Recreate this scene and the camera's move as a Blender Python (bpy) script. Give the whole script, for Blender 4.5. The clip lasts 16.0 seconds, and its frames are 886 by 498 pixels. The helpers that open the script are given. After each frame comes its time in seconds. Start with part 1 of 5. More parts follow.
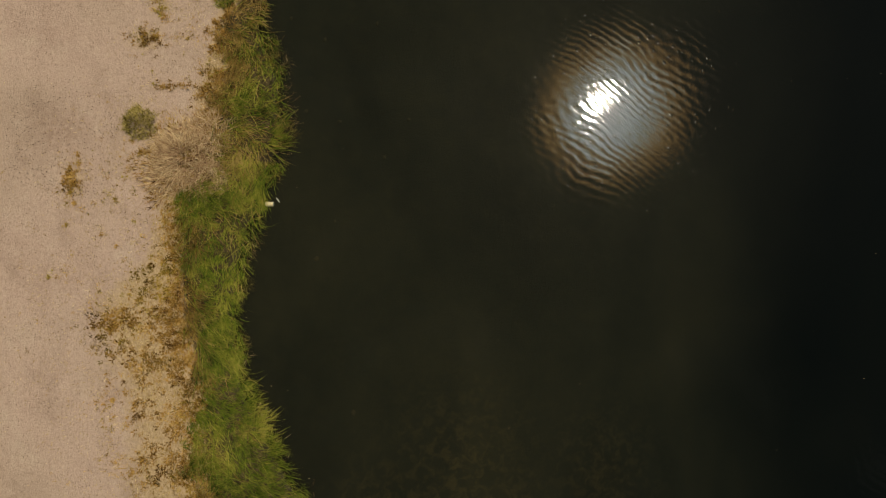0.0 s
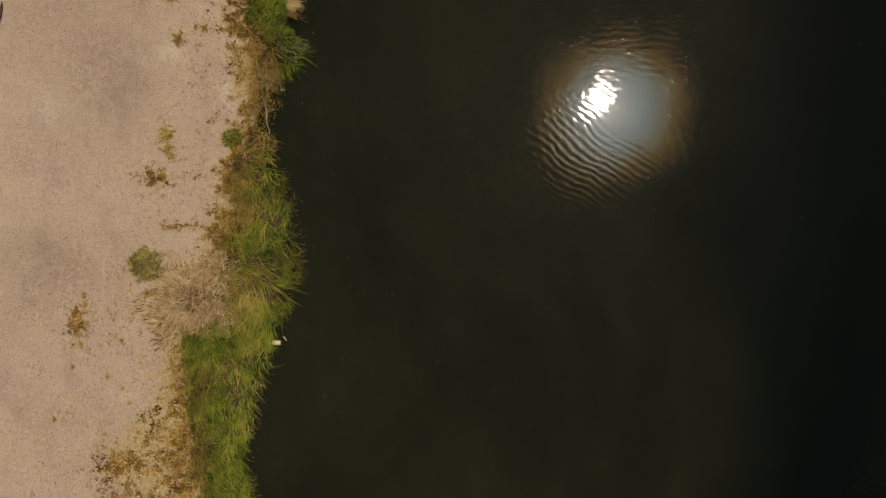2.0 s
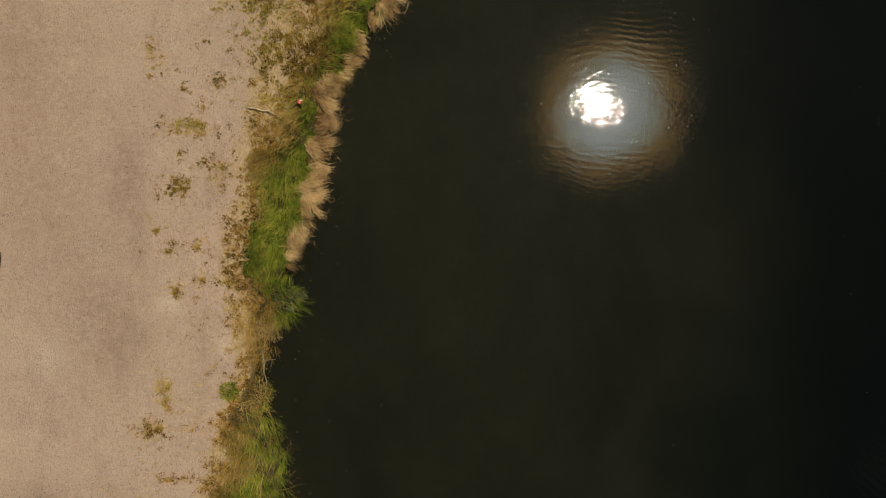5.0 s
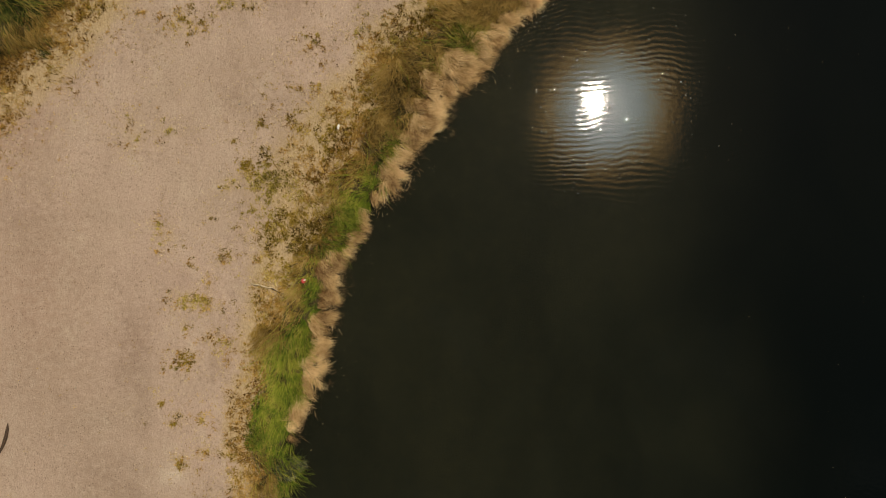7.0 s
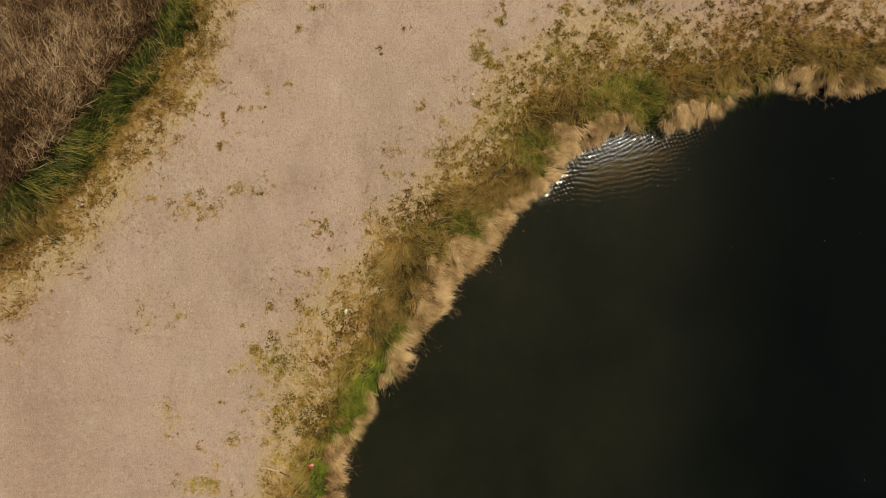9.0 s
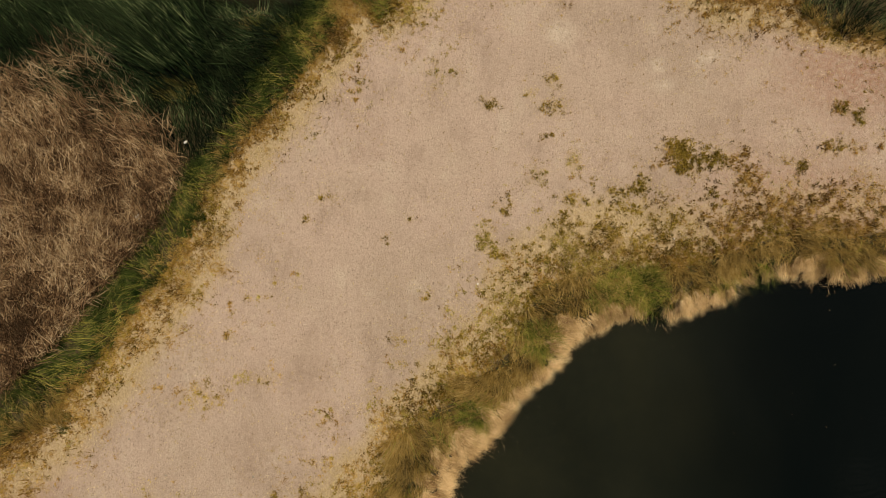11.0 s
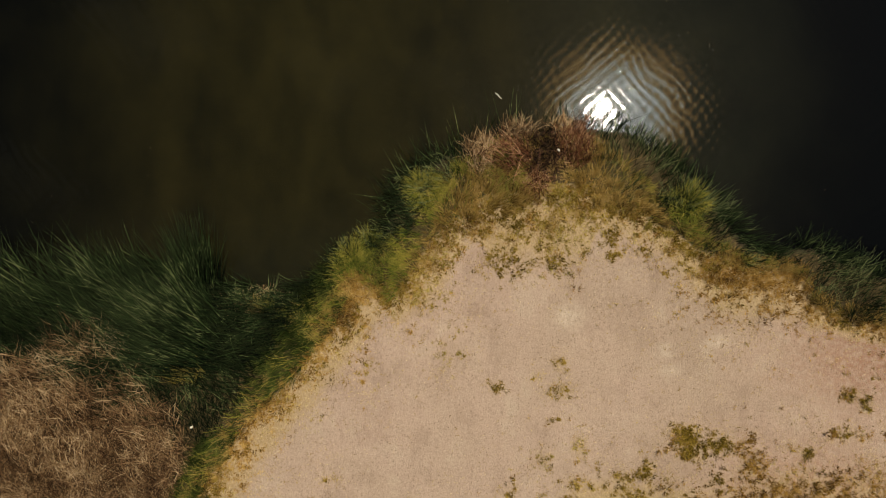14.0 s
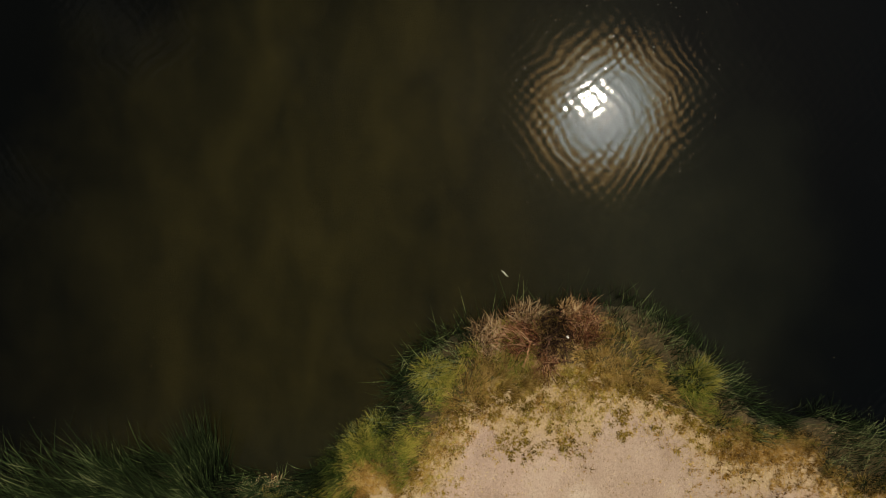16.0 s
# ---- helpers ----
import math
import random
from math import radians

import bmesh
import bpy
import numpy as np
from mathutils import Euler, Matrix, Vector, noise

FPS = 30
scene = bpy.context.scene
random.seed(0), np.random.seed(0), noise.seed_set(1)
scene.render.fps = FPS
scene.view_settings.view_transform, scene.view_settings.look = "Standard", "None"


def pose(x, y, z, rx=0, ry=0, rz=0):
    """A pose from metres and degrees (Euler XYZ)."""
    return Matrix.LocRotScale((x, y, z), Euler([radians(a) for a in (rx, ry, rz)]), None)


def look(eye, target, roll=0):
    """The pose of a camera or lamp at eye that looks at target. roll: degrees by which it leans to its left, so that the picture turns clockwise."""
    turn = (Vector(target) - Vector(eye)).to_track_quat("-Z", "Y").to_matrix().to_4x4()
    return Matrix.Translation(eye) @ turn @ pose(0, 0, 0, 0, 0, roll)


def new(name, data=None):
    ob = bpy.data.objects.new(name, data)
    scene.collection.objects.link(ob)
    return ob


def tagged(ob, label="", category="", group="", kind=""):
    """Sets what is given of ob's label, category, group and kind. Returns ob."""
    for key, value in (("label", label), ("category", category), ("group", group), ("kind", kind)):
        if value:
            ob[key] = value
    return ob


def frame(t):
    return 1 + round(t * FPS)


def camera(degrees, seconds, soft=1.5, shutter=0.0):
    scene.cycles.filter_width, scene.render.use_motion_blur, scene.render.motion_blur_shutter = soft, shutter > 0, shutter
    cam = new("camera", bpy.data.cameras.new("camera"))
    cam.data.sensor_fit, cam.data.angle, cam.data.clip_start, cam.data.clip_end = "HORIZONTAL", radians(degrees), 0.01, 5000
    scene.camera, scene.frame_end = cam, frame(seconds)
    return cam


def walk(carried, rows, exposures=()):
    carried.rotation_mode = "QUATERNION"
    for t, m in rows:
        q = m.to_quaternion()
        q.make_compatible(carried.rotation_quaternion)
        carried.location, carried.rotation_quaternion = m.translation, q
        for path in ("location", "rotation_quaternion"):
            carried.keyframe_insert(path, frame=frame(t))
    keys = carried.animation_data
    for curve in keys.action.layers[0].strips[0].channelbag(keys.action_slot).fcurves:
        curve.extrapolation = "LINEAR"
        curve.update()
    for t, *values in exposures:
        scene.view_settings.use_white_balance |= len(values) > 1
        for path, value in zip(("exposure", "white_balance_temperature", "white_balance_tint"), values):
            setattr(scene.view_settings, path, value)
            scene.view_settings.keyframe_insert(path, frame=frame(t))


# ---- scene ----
cam = camera(75.2, 16.0, soft=1.0)
PATH = [
    (0, (-0.102, 0.435, 7.616), (-0.076, 0.481, 5.617), 27.2),
    (0.5, (-0.126, 0.87, 7.618), (-0.101, 0.915, 5.619), 26.5),
    (1, (-0.124, 1.315, 7.608), (-0.104, 1.361, 5.609), 20.9),
    (1.5, (-0.128, 1.804, 7.605), (-0.108, 1.848, 5.606), 22.1),
    (2, (-0.133, 2.314, 7.608), (-0.109, 2.358, 5.609), 26.5),
    (2.5, (-0.107, 2.877, 7.624), (-0.079, 2.919, 5.624), 31.1),
    (3, (-0.057, 3.428, 7.639), (-0.028, 3.47, 5.639), 32.8),
    (3.5, (-0.031, 3.979, 7.66), (0.001, 4.02, 5.661), 36.1),
    (4, (-0.032, 4.557, 7.675), (0.004, 4.594, 5.676), 41.9),
    (6.5, (-0.023, 7.566, 7.944), (0.027, 7.592, 5.945), 62.4),
    (7, (-0.048, 8.207, 8.007), (0.009, 8.227, 6.008), 70.1),
    (7.5, (-0.042, 8.838, 8.04), (0.013, 8.858, 6.041), 70.0),
    (8, (-0.049, 9.477, 8.057), (0.004, 9.498, 6.058), 69.0),
    (8.5, (-0.072, 10.121, 8.101), (-0.017, 10.143, 6.102), 68.1),
    (9, (-0.11, 10.771, 8.129), (-0.055, 10.792, 6.129), 68.8),
    (11.5, (-0.167, 14.117, 8.238), (-0.119, 14.145, 6.239), 60.5),
    (12, (-0.198, 14.794, 8.248), (-0.15, 14.823, 6.249), 60.1),
    (12.5, (-0.223, 15.472, 8.268), (-0.174, 15.5, 6.269), 60.4),
    (13, (-0.254, 16.145, 8.277), (-0.206, 16.173, 6.278), 60.2),
    (13.5, (-0.272, 16.808, 8.28), (-0.224, 16.837, 6.281), 59.8),
    (14, (-0.307, 17.48, 8.266), (-0.259, 17.509, 6.267), 60.4),
    (14.5, (-0.379, 18.194, 8.251), (-0.323, 18.211, 6.252), 73.8),
    (15, (-0.441, 18.851, 8.252), (-0.383, 18.867, 6.253), 74.8),
    (15.5, (-0.502, 19.501, 8.213), (-0.438, 19.517, 6.214), 76.7),
    (16, (-0.539, 20.169, 8.201), (-0.47, 20.185, 6.203), 77.1),
]
walk(cam, [(t, look(eye, target, roll)) for t, eye, target, roll in PATH], [(0.0, -0.76, 7250, 7), (6.5, -0.72, 7250, 7), (9.0, -0.62, 7250, 7), (12.5, -0.52, 7250, 7), (16.0, -0.57, 7250, 7)])

# ---- light ----
SUN_DIR = Vector((0.296, 0.270, 1.0)).normalized()      # towards the sun
SUN_EL, SUN_ROT = math.asin(SUN_DIR.z), math.atan2(SUN_DIR.x, SUN_DIR.y)
sun = new("sun", bpy.data.lights.new("sun", "SUN"))
sun.data.energy, sun.data.angle, sun.data.color = 5.0, radians(0.53), (1.0, 0.91, 0.78)
sun.rotation_mode = "QUATERNION"
sun.rotation_quaternion = SUN_DIR.to_track_quat("Z", "Y")

WATER_Z = -0.16


class Nodes:
    """A short way to write node trees."""

    def __init__(self, tree):
        self.tree = tree
        tree.nodes.clear()

    def add(self, kind, inputs=None, **settings):
        node = self.tree.nodes.new(kind)
        if "operation" in settings:
            node.operation = settings["operation"]
        if "use_clamp" in settings:
            node.use_clamp = settings["use_clamp"]
        if "interpolation_type" in settings:
            node.interpolation_type = settings["interpolation_type"]
        if "data_type" in settings:
            node.data_type = settings["data_type"]
        if "blend_type" in settings:
            node.blend_type = settings["blend_type"]
        if "clamp_factor" in settings:
            node.clamp_factor = settings["clamp_factor"]
        if "sky_type" in settings:
            node.sky_type = settings["sky_type"]
        if "sun_disc" in settings:
            node.sun_disc = settings["sun_disc"]
        if "sun_elevation" in settings:
            node.sun_elevation = settings["sun_elevation"]
        if "sun_rotation" in settings:
            node.sun_rotation = settings["sun_rotation"]
        if "attribute_name" in settings:
            node.attribute_name = settings["attribute_name"]
        if "wave_type" in settings:
            node.wave_type = settings["wave_type"]
        if "bands_direction" in settings:
            node.bands_direction = settings["bands_direction"]
        if "wave_profile" in settings:
            node.wave_profile = settings["wave_profile"]
        for key, value in (inputs or {}).items():
            socket = node.inputs[key]
            if isinstance(value, bpy.types.NodeSocket):
                self.tree.links.new(value, socket)
            else:
                socket.default_value = value
        return node

    def math(self, op, a, b=0.0, c=0.0, clamp=False):
        return self.add("ShaderNodeMath", {0: a, 1: b, 2: c}, operation=op, use_clamp=clamp).outputs[0]

    def noise(self, vector, scale, detail=3.0, rough=0.55, distort=0.0):
        return self.add("ShaderNodeTexNoise", {"Vector": vector, "Scale": scale, "Detail": detail, "Roughness": rough, "Distortion": distort}).outputs["Fac"]

    def step(self, value, lo, hi, out_lo=0.0, out_hi=1.0):
        return self.add("ShaderNodeMapRange", {"Value": value, "From Min": lo, "From Max": hi, "To Min": out_lo, "To Max": out_hi}, interpolation_type="SMOOTHSTEP").outputs[0]

    def mix(self, fac, a, b, blend="MIX"):
        node = self.add("ShaderNodeMix", data_type="RGBA", blend_type=blend, clamp_factor=True)
        for key, value in ((0, fac), (6, a), (7, b)):
            socket = node.inputs[key]
            if isinstance(value, bpy.types.NodeSocket):
                self.tree.links.new(value, socket)
            elif key == 0:
                socket.default_value = value
            else:
                socket.default_value = (*value, 1.0)
        return node.outputs[2]

    def ramp(self, fac, stops):
        node = self.add("ShaderNodeValToRGB", {"Fac": fac})
        el = node.color_ramp.elements
        while len(el) < len(stops):
            el.new(0.5)
        for e, (p, c) in zip(el, stops):
            e.position, e.color = p, (*c, 1.0)
        return node.outputs["Color"]

    def mapped(self, vector, scale=(1, 1, 1), turn=0.0, shift=(0, 0, 0)):
        return self.add("ShaderNodeMapping", {"Vector": vector, "Scale": scale, "Rotation": (0, 0, radians(turn)), "Location": shift}).outputs[0]


def make_world():
    world = bpy.data.worlds.new("sky")
    scene.world = world
    world.use_nodes = True
    n = Nodes(world.node_tree)
    sky = n.add("ShaderNodeTexSky", sky_type="NISHITA", sun_disc=False, sun_elevation=SUN_EL, sun_rotation=SUN_ROT)
    way = n.add("ShaderNodeTexCoord").outputs["Generated"]
    # thin cloud round the sun: a bright aureole with a tan rim
    heart = (SUN_DIR + Vector((0.020, -0.016, 0.0))).normalized()
    dot = n.add("ShaderNodeVectorMath", {0: way, 1: tuple(heart)}, operation="DOT_PRODUCT").outputs["Value"]
    angle = n.math("MULTIPLY", n.math("ARCCOSINE", n.math("MINIMUM", dot, 1.0)), 180 / math.pi)
    veil = n.noise(way, 14.0, 4.0, 0.6, 0.4)
    wobble = n.math("MULTIPLY_ADD", veil, 2.4, -1.2)
    angle = n.math("ADD", angle, wobble)
    rim = n.ramp(n.math("DIVIDE", angle, 10.6), [
        (0.0, (1.0, 1.0, 1.0)), (0.14, (0.68, 0.74, 0.78)), (0.30, (0.42, 0.48, 0.51)), (0.42, (0.31, 0.30, 0.25)), (0.51, (0.23, 0.145, 0.06)), (0.60, (0.10, 0.058, 0.024)), (0.70, (0.018, 0.014, 0.010)), (0.80, (0.0, 0.0, 0.0))])
    sun_dot = n.add("ShaderNodeVectorMath", {0: way, 1: tuple(SUN_DIR)}, operation="DOT_PRODUCT").outputs["Value"]
    near_sun = n.math("MULTIPLY", n.math("ARCCOSINE", n.math("MINIMUM", sun_dot, 1.0)), 180 / math.pi)
    glare = n.step(near_sun, 1.25, 0.2, 0.0, 170.0)
    cloud = n.step(n.noise(way, 5.0, 5.0, 0.6, 0.3), 0.54, 0.76, 0.0, 0.16)
    back1 = n.add("ShaderNodeBackground", {"Color": sky.outputs[0], "Strength": 0.05})
    back2 = n.add("ShaderNodeBackground", {"Color": rim, "Strength": 25.0})
    back3 = n.add("ShaderNodeBackground", {"Color": (1.0, 0.98, 0.95, 1.0), "Strength": cloud})
    back4 = n.add("ShaderNodeBackground", {"Color": (1.0, 0.98, 0.94, 1.0), "Strength": glare})
    back2 = n.add("ShaderNodeAddShader", {0: back2.outputs[0], 1: back4.outputs[0]})
    both = n.add("ShaderNodeAddShader", {0: back1.outputs[0], 1: back2.outputs[0]})
    allof = n.add("ShaderNodeAddShader", {0: both.outputs[0], 1: back3.outputs[0]})
    n.add("ShaderNodeOutputWorld", {"Surface": allof.outputs[0]})


make_world()

# ---- materials ----


def material(name):
    mat = bpy.data.materials.new(name)
    mat.use_nodes = True
    n = Nodes(mat.node_tree)
    return mat, n, n.add("ShaderNodeNewGeometry").outputs["Position"]


def finish(n, color, rough=0.9, bump=None, strength=0.3, distance=0.01, spec=0.3, metal=0.0):
    p = n.add("ShaderNodeBsdfPrincipled", {"Roughness": rough, "Specular IOR Level": spec, "Metallic": metal})
    if isinstance(color, bpy.types.NodeSocket):
        n.tree.links.new(color, p.inputs["Base Color"])
    else:
        p.inputs["Base Color"].default_value = (*color, 1.0)
    if bump is not None:
        b = n.add("ShaderNodeBump", {"Height": bump, "Strength": strength, "Distance": distance})
        n.tree.links.new(b.outputs[0], p.inputs["Normal"])
    n.add("ShaderNodeOutputMaterial", {"Surface": p.outputs[0]})


def sand_material():
    """Packed sandy soil, with straw litter where plants grow and dark mud under water."""
    mat, n, pos = material("sandy_soil")
    litter = n.add("ShaderNodeAttribute", attribute_name="litter").outputs["Fac"]
    grass = n.add("ShaderNodeAttribute", attribute_name="turf").outputs["Fac"]
    big = n.noise(pos, 0.45, 4.0, 0.6, 0.3)
    mid = n.noise(n.mapped(pos, (1, 0.6, 1), 8), 1.9, 5.0, 0.65)
    streak = n.noise(n.mapped(pos, (1.0, 0.16, 1), 2), 17.0, 4.0, 0.7)
    fine = n.noise(n.mapped(pos, (1.0, 0.6, 1)), 46.0, 4.0, 0.75)
    clod = n.noise(pos, 11.0, 5.0, 0.75)
    grit = n.noise(pos, 120.0, 2.0, 0.6)
    color = n.ramp(big, [(0.30, (0.415, 0.312, 0.238)), (0.46, (0.465, 0.350, 0.272)), (0.58, (0.490, 0.365, 0.290)), (0.74, (0.430, 0.310, 0.245))])
    color = n.mix(n.step(mid, 0.49, 0.72, 0, 0.46), color, (0.305, 0.218, 0.165))
    color = n.mix(n.step(mid, 0.46, 0.28, 0, 0.50), color, (0.56, 0.455, 0.355))
    color = n.mix(n.step(streak, 0.54, 0.74, 0, 0.20), color, (0.27, 0.195, 0.145))
    color = n.mix(n.step(streak, 0.46, 0.28, 0, 0.16), color, (0.60, 0.49, 0.385))
    color = n.mix(n.step(fine, 0.52, 0.68, 0, 0.50), color, (0.22, 0.16, 0.115))
    color = n.mix(n.step(fine, 0.46, 0.32, 0, 0.38), color, (0.63, 0.515, 0.405))
    flake = n.noise(n.mapped(pos, (1.0, 0.8, 1), shift=(5, 1, 0)), 20.0, 5.0, 0.8)
    color = n.mix(n.math("MULTIPLY", n.step(flake, 0.53, 0.66, 0, 0.55), n.step(n.noise(pos, 1.1, 4.0, 0.7), 0.38, 0.62, 0.25, 1.0)), color, (0.245, 0.175, 0.128))
    color = n.mix(n.step(flake, 0.44, 0.30, 0, 0.35), color, (0.58, 0.475, 0.37))
    for key, tint, amount in (("red_soil", (0.31, 0.155, 0.098), 0.85), ("pale_soil", (0.68, 0.58, 0.47), 0.75), ("grey_soil", (0.265, 0.182, 0.132), 0.80)):
        blotch = n.add("ShaderNodeAttribute", attribute_name=key).outputs["Fac"]
        color = n.mix(n.math("MULTIPLY", n.math("MULTIPLY", blotch, n.step(clod, 0.36, 0.62, 0.25, 1.0)), amount), color, tint)
    # small dark crumbs of soil and plant, gathered in drifts
    speck = n.add("ShaderNodeTexVoronoi", {"Vector": n.mapped(pos, (1.0, 0.75, 1)), "Scale": 34.0, "Randomness": 1.0})
    pick = n.add("ShaderNodeSeparateColor", {0: speck.outputs["Color"]}).outputs[0]
    drift = n.step(n.noise(pos, 2.2, 4.0, 0.7), 0.46, 0.66, 0.03, 0.60)
    crumb = n.math("MULTIPLY", n.step(speck.outputs["Distance"], 0.34, 0.16), n.math("LESS_THAN", pick, drift))
    color = n.mix(n.math("MULTIPLY", crumb, 0.60), color, (0.14, 0.098, 0.064))
    pale = n.math("MULTIPLY", n.step(grit, 0.60, 0.70), n.step(n.noise(n.mapped(pos, shift=(3, 9, 0)), 1.3, 3.0), 0.52, 0.70))
    color = n.mix(n.math("MULTIPLY", pale, 0.7), color, (0.72, 0.64, 0.53))
    straw = n.ramp(n.noise(n.mapped(pos, (1, 0.5, 1), 30), 48.0, 5.0, 0.75), [(0.28, (0.22, 0.145, 0.062)), (0.48, (0.43, 0.315, 0.155)), (0.66, (0.585, 0.455, 0.255))])
    edge = n.math("ADD", litter, n.math("MULTIPLY_ADD", n.noise(pos, 5.0, 6.0, 0.75), 1.3, -0.65))
    color = n.mix(n.step(edge, 0.12, 0.95, 0, 0.72), color, straw)
    # thatch under the grass, shade between blades put into its near-black colour
    shaded_thatch = n.ramp(n.noise(pos, 30.0, 4.0, 0.7), [(0.3, (0.022, 0.018, 0.009)), (0.6, (0.085, 0.062, 0.028))])
    color = n.mix(n.step(grass, 0.2, 0.8, 0, 0.95), color, shaded_thatch)
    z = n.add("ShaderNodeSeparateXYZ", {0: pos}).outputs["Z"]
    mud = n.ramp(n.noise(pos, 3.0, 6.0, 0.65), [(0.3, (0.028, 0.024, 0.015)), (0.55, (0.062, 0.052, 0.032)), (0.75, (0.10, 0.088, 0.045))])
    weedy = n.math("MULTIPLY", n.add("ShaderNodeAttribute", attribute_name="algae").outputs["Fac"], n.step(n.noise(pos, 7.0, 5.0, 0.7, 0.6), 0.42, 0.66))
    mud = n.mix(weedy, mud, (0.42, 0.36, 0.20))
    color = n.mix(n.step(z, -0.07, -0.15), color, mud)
    height = n.math("ADD", n.math("MULTIPLY", fine, 0.9), n.math("ADD", n.math("MULTIPLY", clod, 0.8), n.math("MULTIPLY", grit, 0.25)))
    finish(n, color, 0.95, height, 0.9, 0.022, 0.15)
    return mat


def water_material():
    """Murky pond water with small wind ripples."""
    mat, n, pos = material("pond_water")
    murk = n.ramp(n.noise(n.mapped(pos, (1.0, 0.6, 1.0)), 0.45, 4.0, 0.6, 0.5), [(0.25, (0.0080, 0.0100, 0.0055)), (0.50, (0.0160, 0.0180, 0.0100)), (0.75, (0.026, 0.0265, 0.0135))])
    px = n.add("ShaderNodeSeparateXYZ", {0: pos})
    # deeper and clearer away from the southern bank, siltier by the point
    deep_vignette = n.step(n.math("ADD", n.math("ADD", px.outputs["X"], n.step(px.outputs["Y"], 16.0, 18.5, 0.0, -1.4)), n.math("MULTIPLY_ADD", n.noise(pos, 0.3, 2.0), 3.0, -1.5)), 1.0, 5.8)
    # eastern water darkened past its depth: lens vignetting put into the colour
    murk = n.mix(n.math("MULTIPLY", deep_vignette, 0.92), murk, (0.0005, 0.0013, 0.0005))
    silt = n.ramp(n.noise(n.mapped(pos, (1.6, 0.7, 1)), 0.8, 4.0, 0.6, 0.4), [(0.3, (0.010, 0.0100, 0.0033)), (0.7, (0.030, 0.0258, 0.0072))])
    # silt also dims westwards, for depth and for lens vignetting put into colour
    by_point = n.math("MULTIPLY", n.step(px.outputs["X"], 3.2, -0.5), n.step(px.outputs["X"], -6.5, -2.0, 0.25, 1.0))
    murk = n.mix(n.math("MULTIPLY", n.step(px.outputs["Y"], 16.0, 18.5), n.step(px.outputs["X"], 3.2, -0.5)), murk, n.mix(by_point, (0.010, 0.0095, 0.0038), silt))
    # the silt thins out away from the point; lens vignetting is darkened in too
    dx, dy = n.math("ADD", px.outputs["X"], 0.5), n.math("ADD", px.outputs["Y"], -19.2)
    far = n.math("SQRT", n.math("ADD", n.math("MULTIPLY", dx, dx), n.math("MULTIPLY", dy, dy)))
    far = n.math("MULTIPLY", n.step(n.math("ADD", far, n.math("MULTIPLY_ADD", n.noise(pos, 0.7, 4.0, 0.6), 3.0, -1.5)), 3.4, 6.8), n.step(px.outputs["Y"], 16.2, 18.0))
    murk = n.mix(n.math("MULTIPLY", far, 0.94), murk, (0.0008, 0.0009, 0.0004))
    body = n.add("ShaderNodeBsdfDiffuse", {"Color": murk})
    clear = n.add("ShaderNodeBsdfTransparent", {"Color": (0.55, 0.50, 0.36, 1.0)})
    under = n.add("ShaderNodeMixShader", {0: n.math("MULTIPLY", n.math("SUBTRACT", 1.0, n.math("MAXIMUM", deep_vignette, far)), 0.35), 1: body.outputs[0], 2: clear.outputs[0]})
    # ripples: wave trains given by their way, length and slope, strong in gusts
    warp = n.add("ShaderNodeVectorMath", {0: pos, 1: n.add("ShaderNodeVectorMath", {0: n.add("ShaderNodeTexNoise", {"Vector": pos, "Scale": 0.6, "Detail": 2.0}).outputs["Color"], 1: (0.7, 0.7, 0.0)}, operation="MULTIPLY").outputs[0]}, operation="ADD").outputs[0]

    def train(turn, wavelength, slope, reach, gust_scale=0.8, shift=(0, 0, 0), lo=0.34, hi=0.56, bent=2.2):
        wave = n.add("ShaderNodeTexWave", {"Vector": n.mapped(warp, turn=turn), "Scale": 0.314159 / wavelength, "Distortion": bent, "Detail": 2.0, "Detail Scale": 1.6, "Detail Roughness": 0.5}, wave_type="BANDS", bands_direction="X", wave_profile="SIN").outputs["Fac"]
        gust = n.step(n.noise(n.mapped(pos, shift=shift), gust_scale, 3.0), lo, hi, 0.35, 1.0)
        return n.math("MULTIPLY", n.math("MULTIPLY", wave, n.math("MULTIPLY", gust, reach)), slope * wavelength / math.pi)

    def between(a0, a1, b0, b1):
        return n.math("MULTIPLY", n.step(px.outputs["Y"], a0, a1), n.step(px.outputs["Y"], b1, b0))

    lee = n.add("ShaderNodeAttribute", attribute_name="lee").outputs["Fac"]
    calm, bend, north = between(-60, -50, 3.6, 5.4), between(7.6, 9.4, 13.5, 15.5), between(15.5, 17.5, 60, 80)
    h = n.math("ADD", train(-54, 0.100, 0.015, calm, bent=2.6), train(-20, 0.14, 0.005, calm, 0.6, (4, 4, 0)))
    for more in (train(-80, 0.085, 0.006, between(4.0, 5.4, 7.4, 9.0), 1.2, (2, 2, 0), bent=5.0), train(86, 0.082, 0.016, bend, 0.9, (9, 4, 0), bent=3.0), train(-35, 0.150, 0.011, north, 0.9, (3, 1, 0), 0.40, 0.58, 3.4), train(42, 0.145, 0.013, north, 0.8, (5, 2, 0), 0.38, 0.56, 3.0), train(70, 0.055, 0.060, lee, 1.5, (1, 6, 0)), train(-30, 0.06, 0.045, lee, 1.5, (6, 6, 0))):
        h = n.math("ADD", h, more)
    cats_paw = n.math("MULTIPLY", between(3.8, 5.2, 7.8, 9.2), n.step(n.noise(pos, 1.6, 3.0), 0.42, 0.60, 0.2, 1.0))
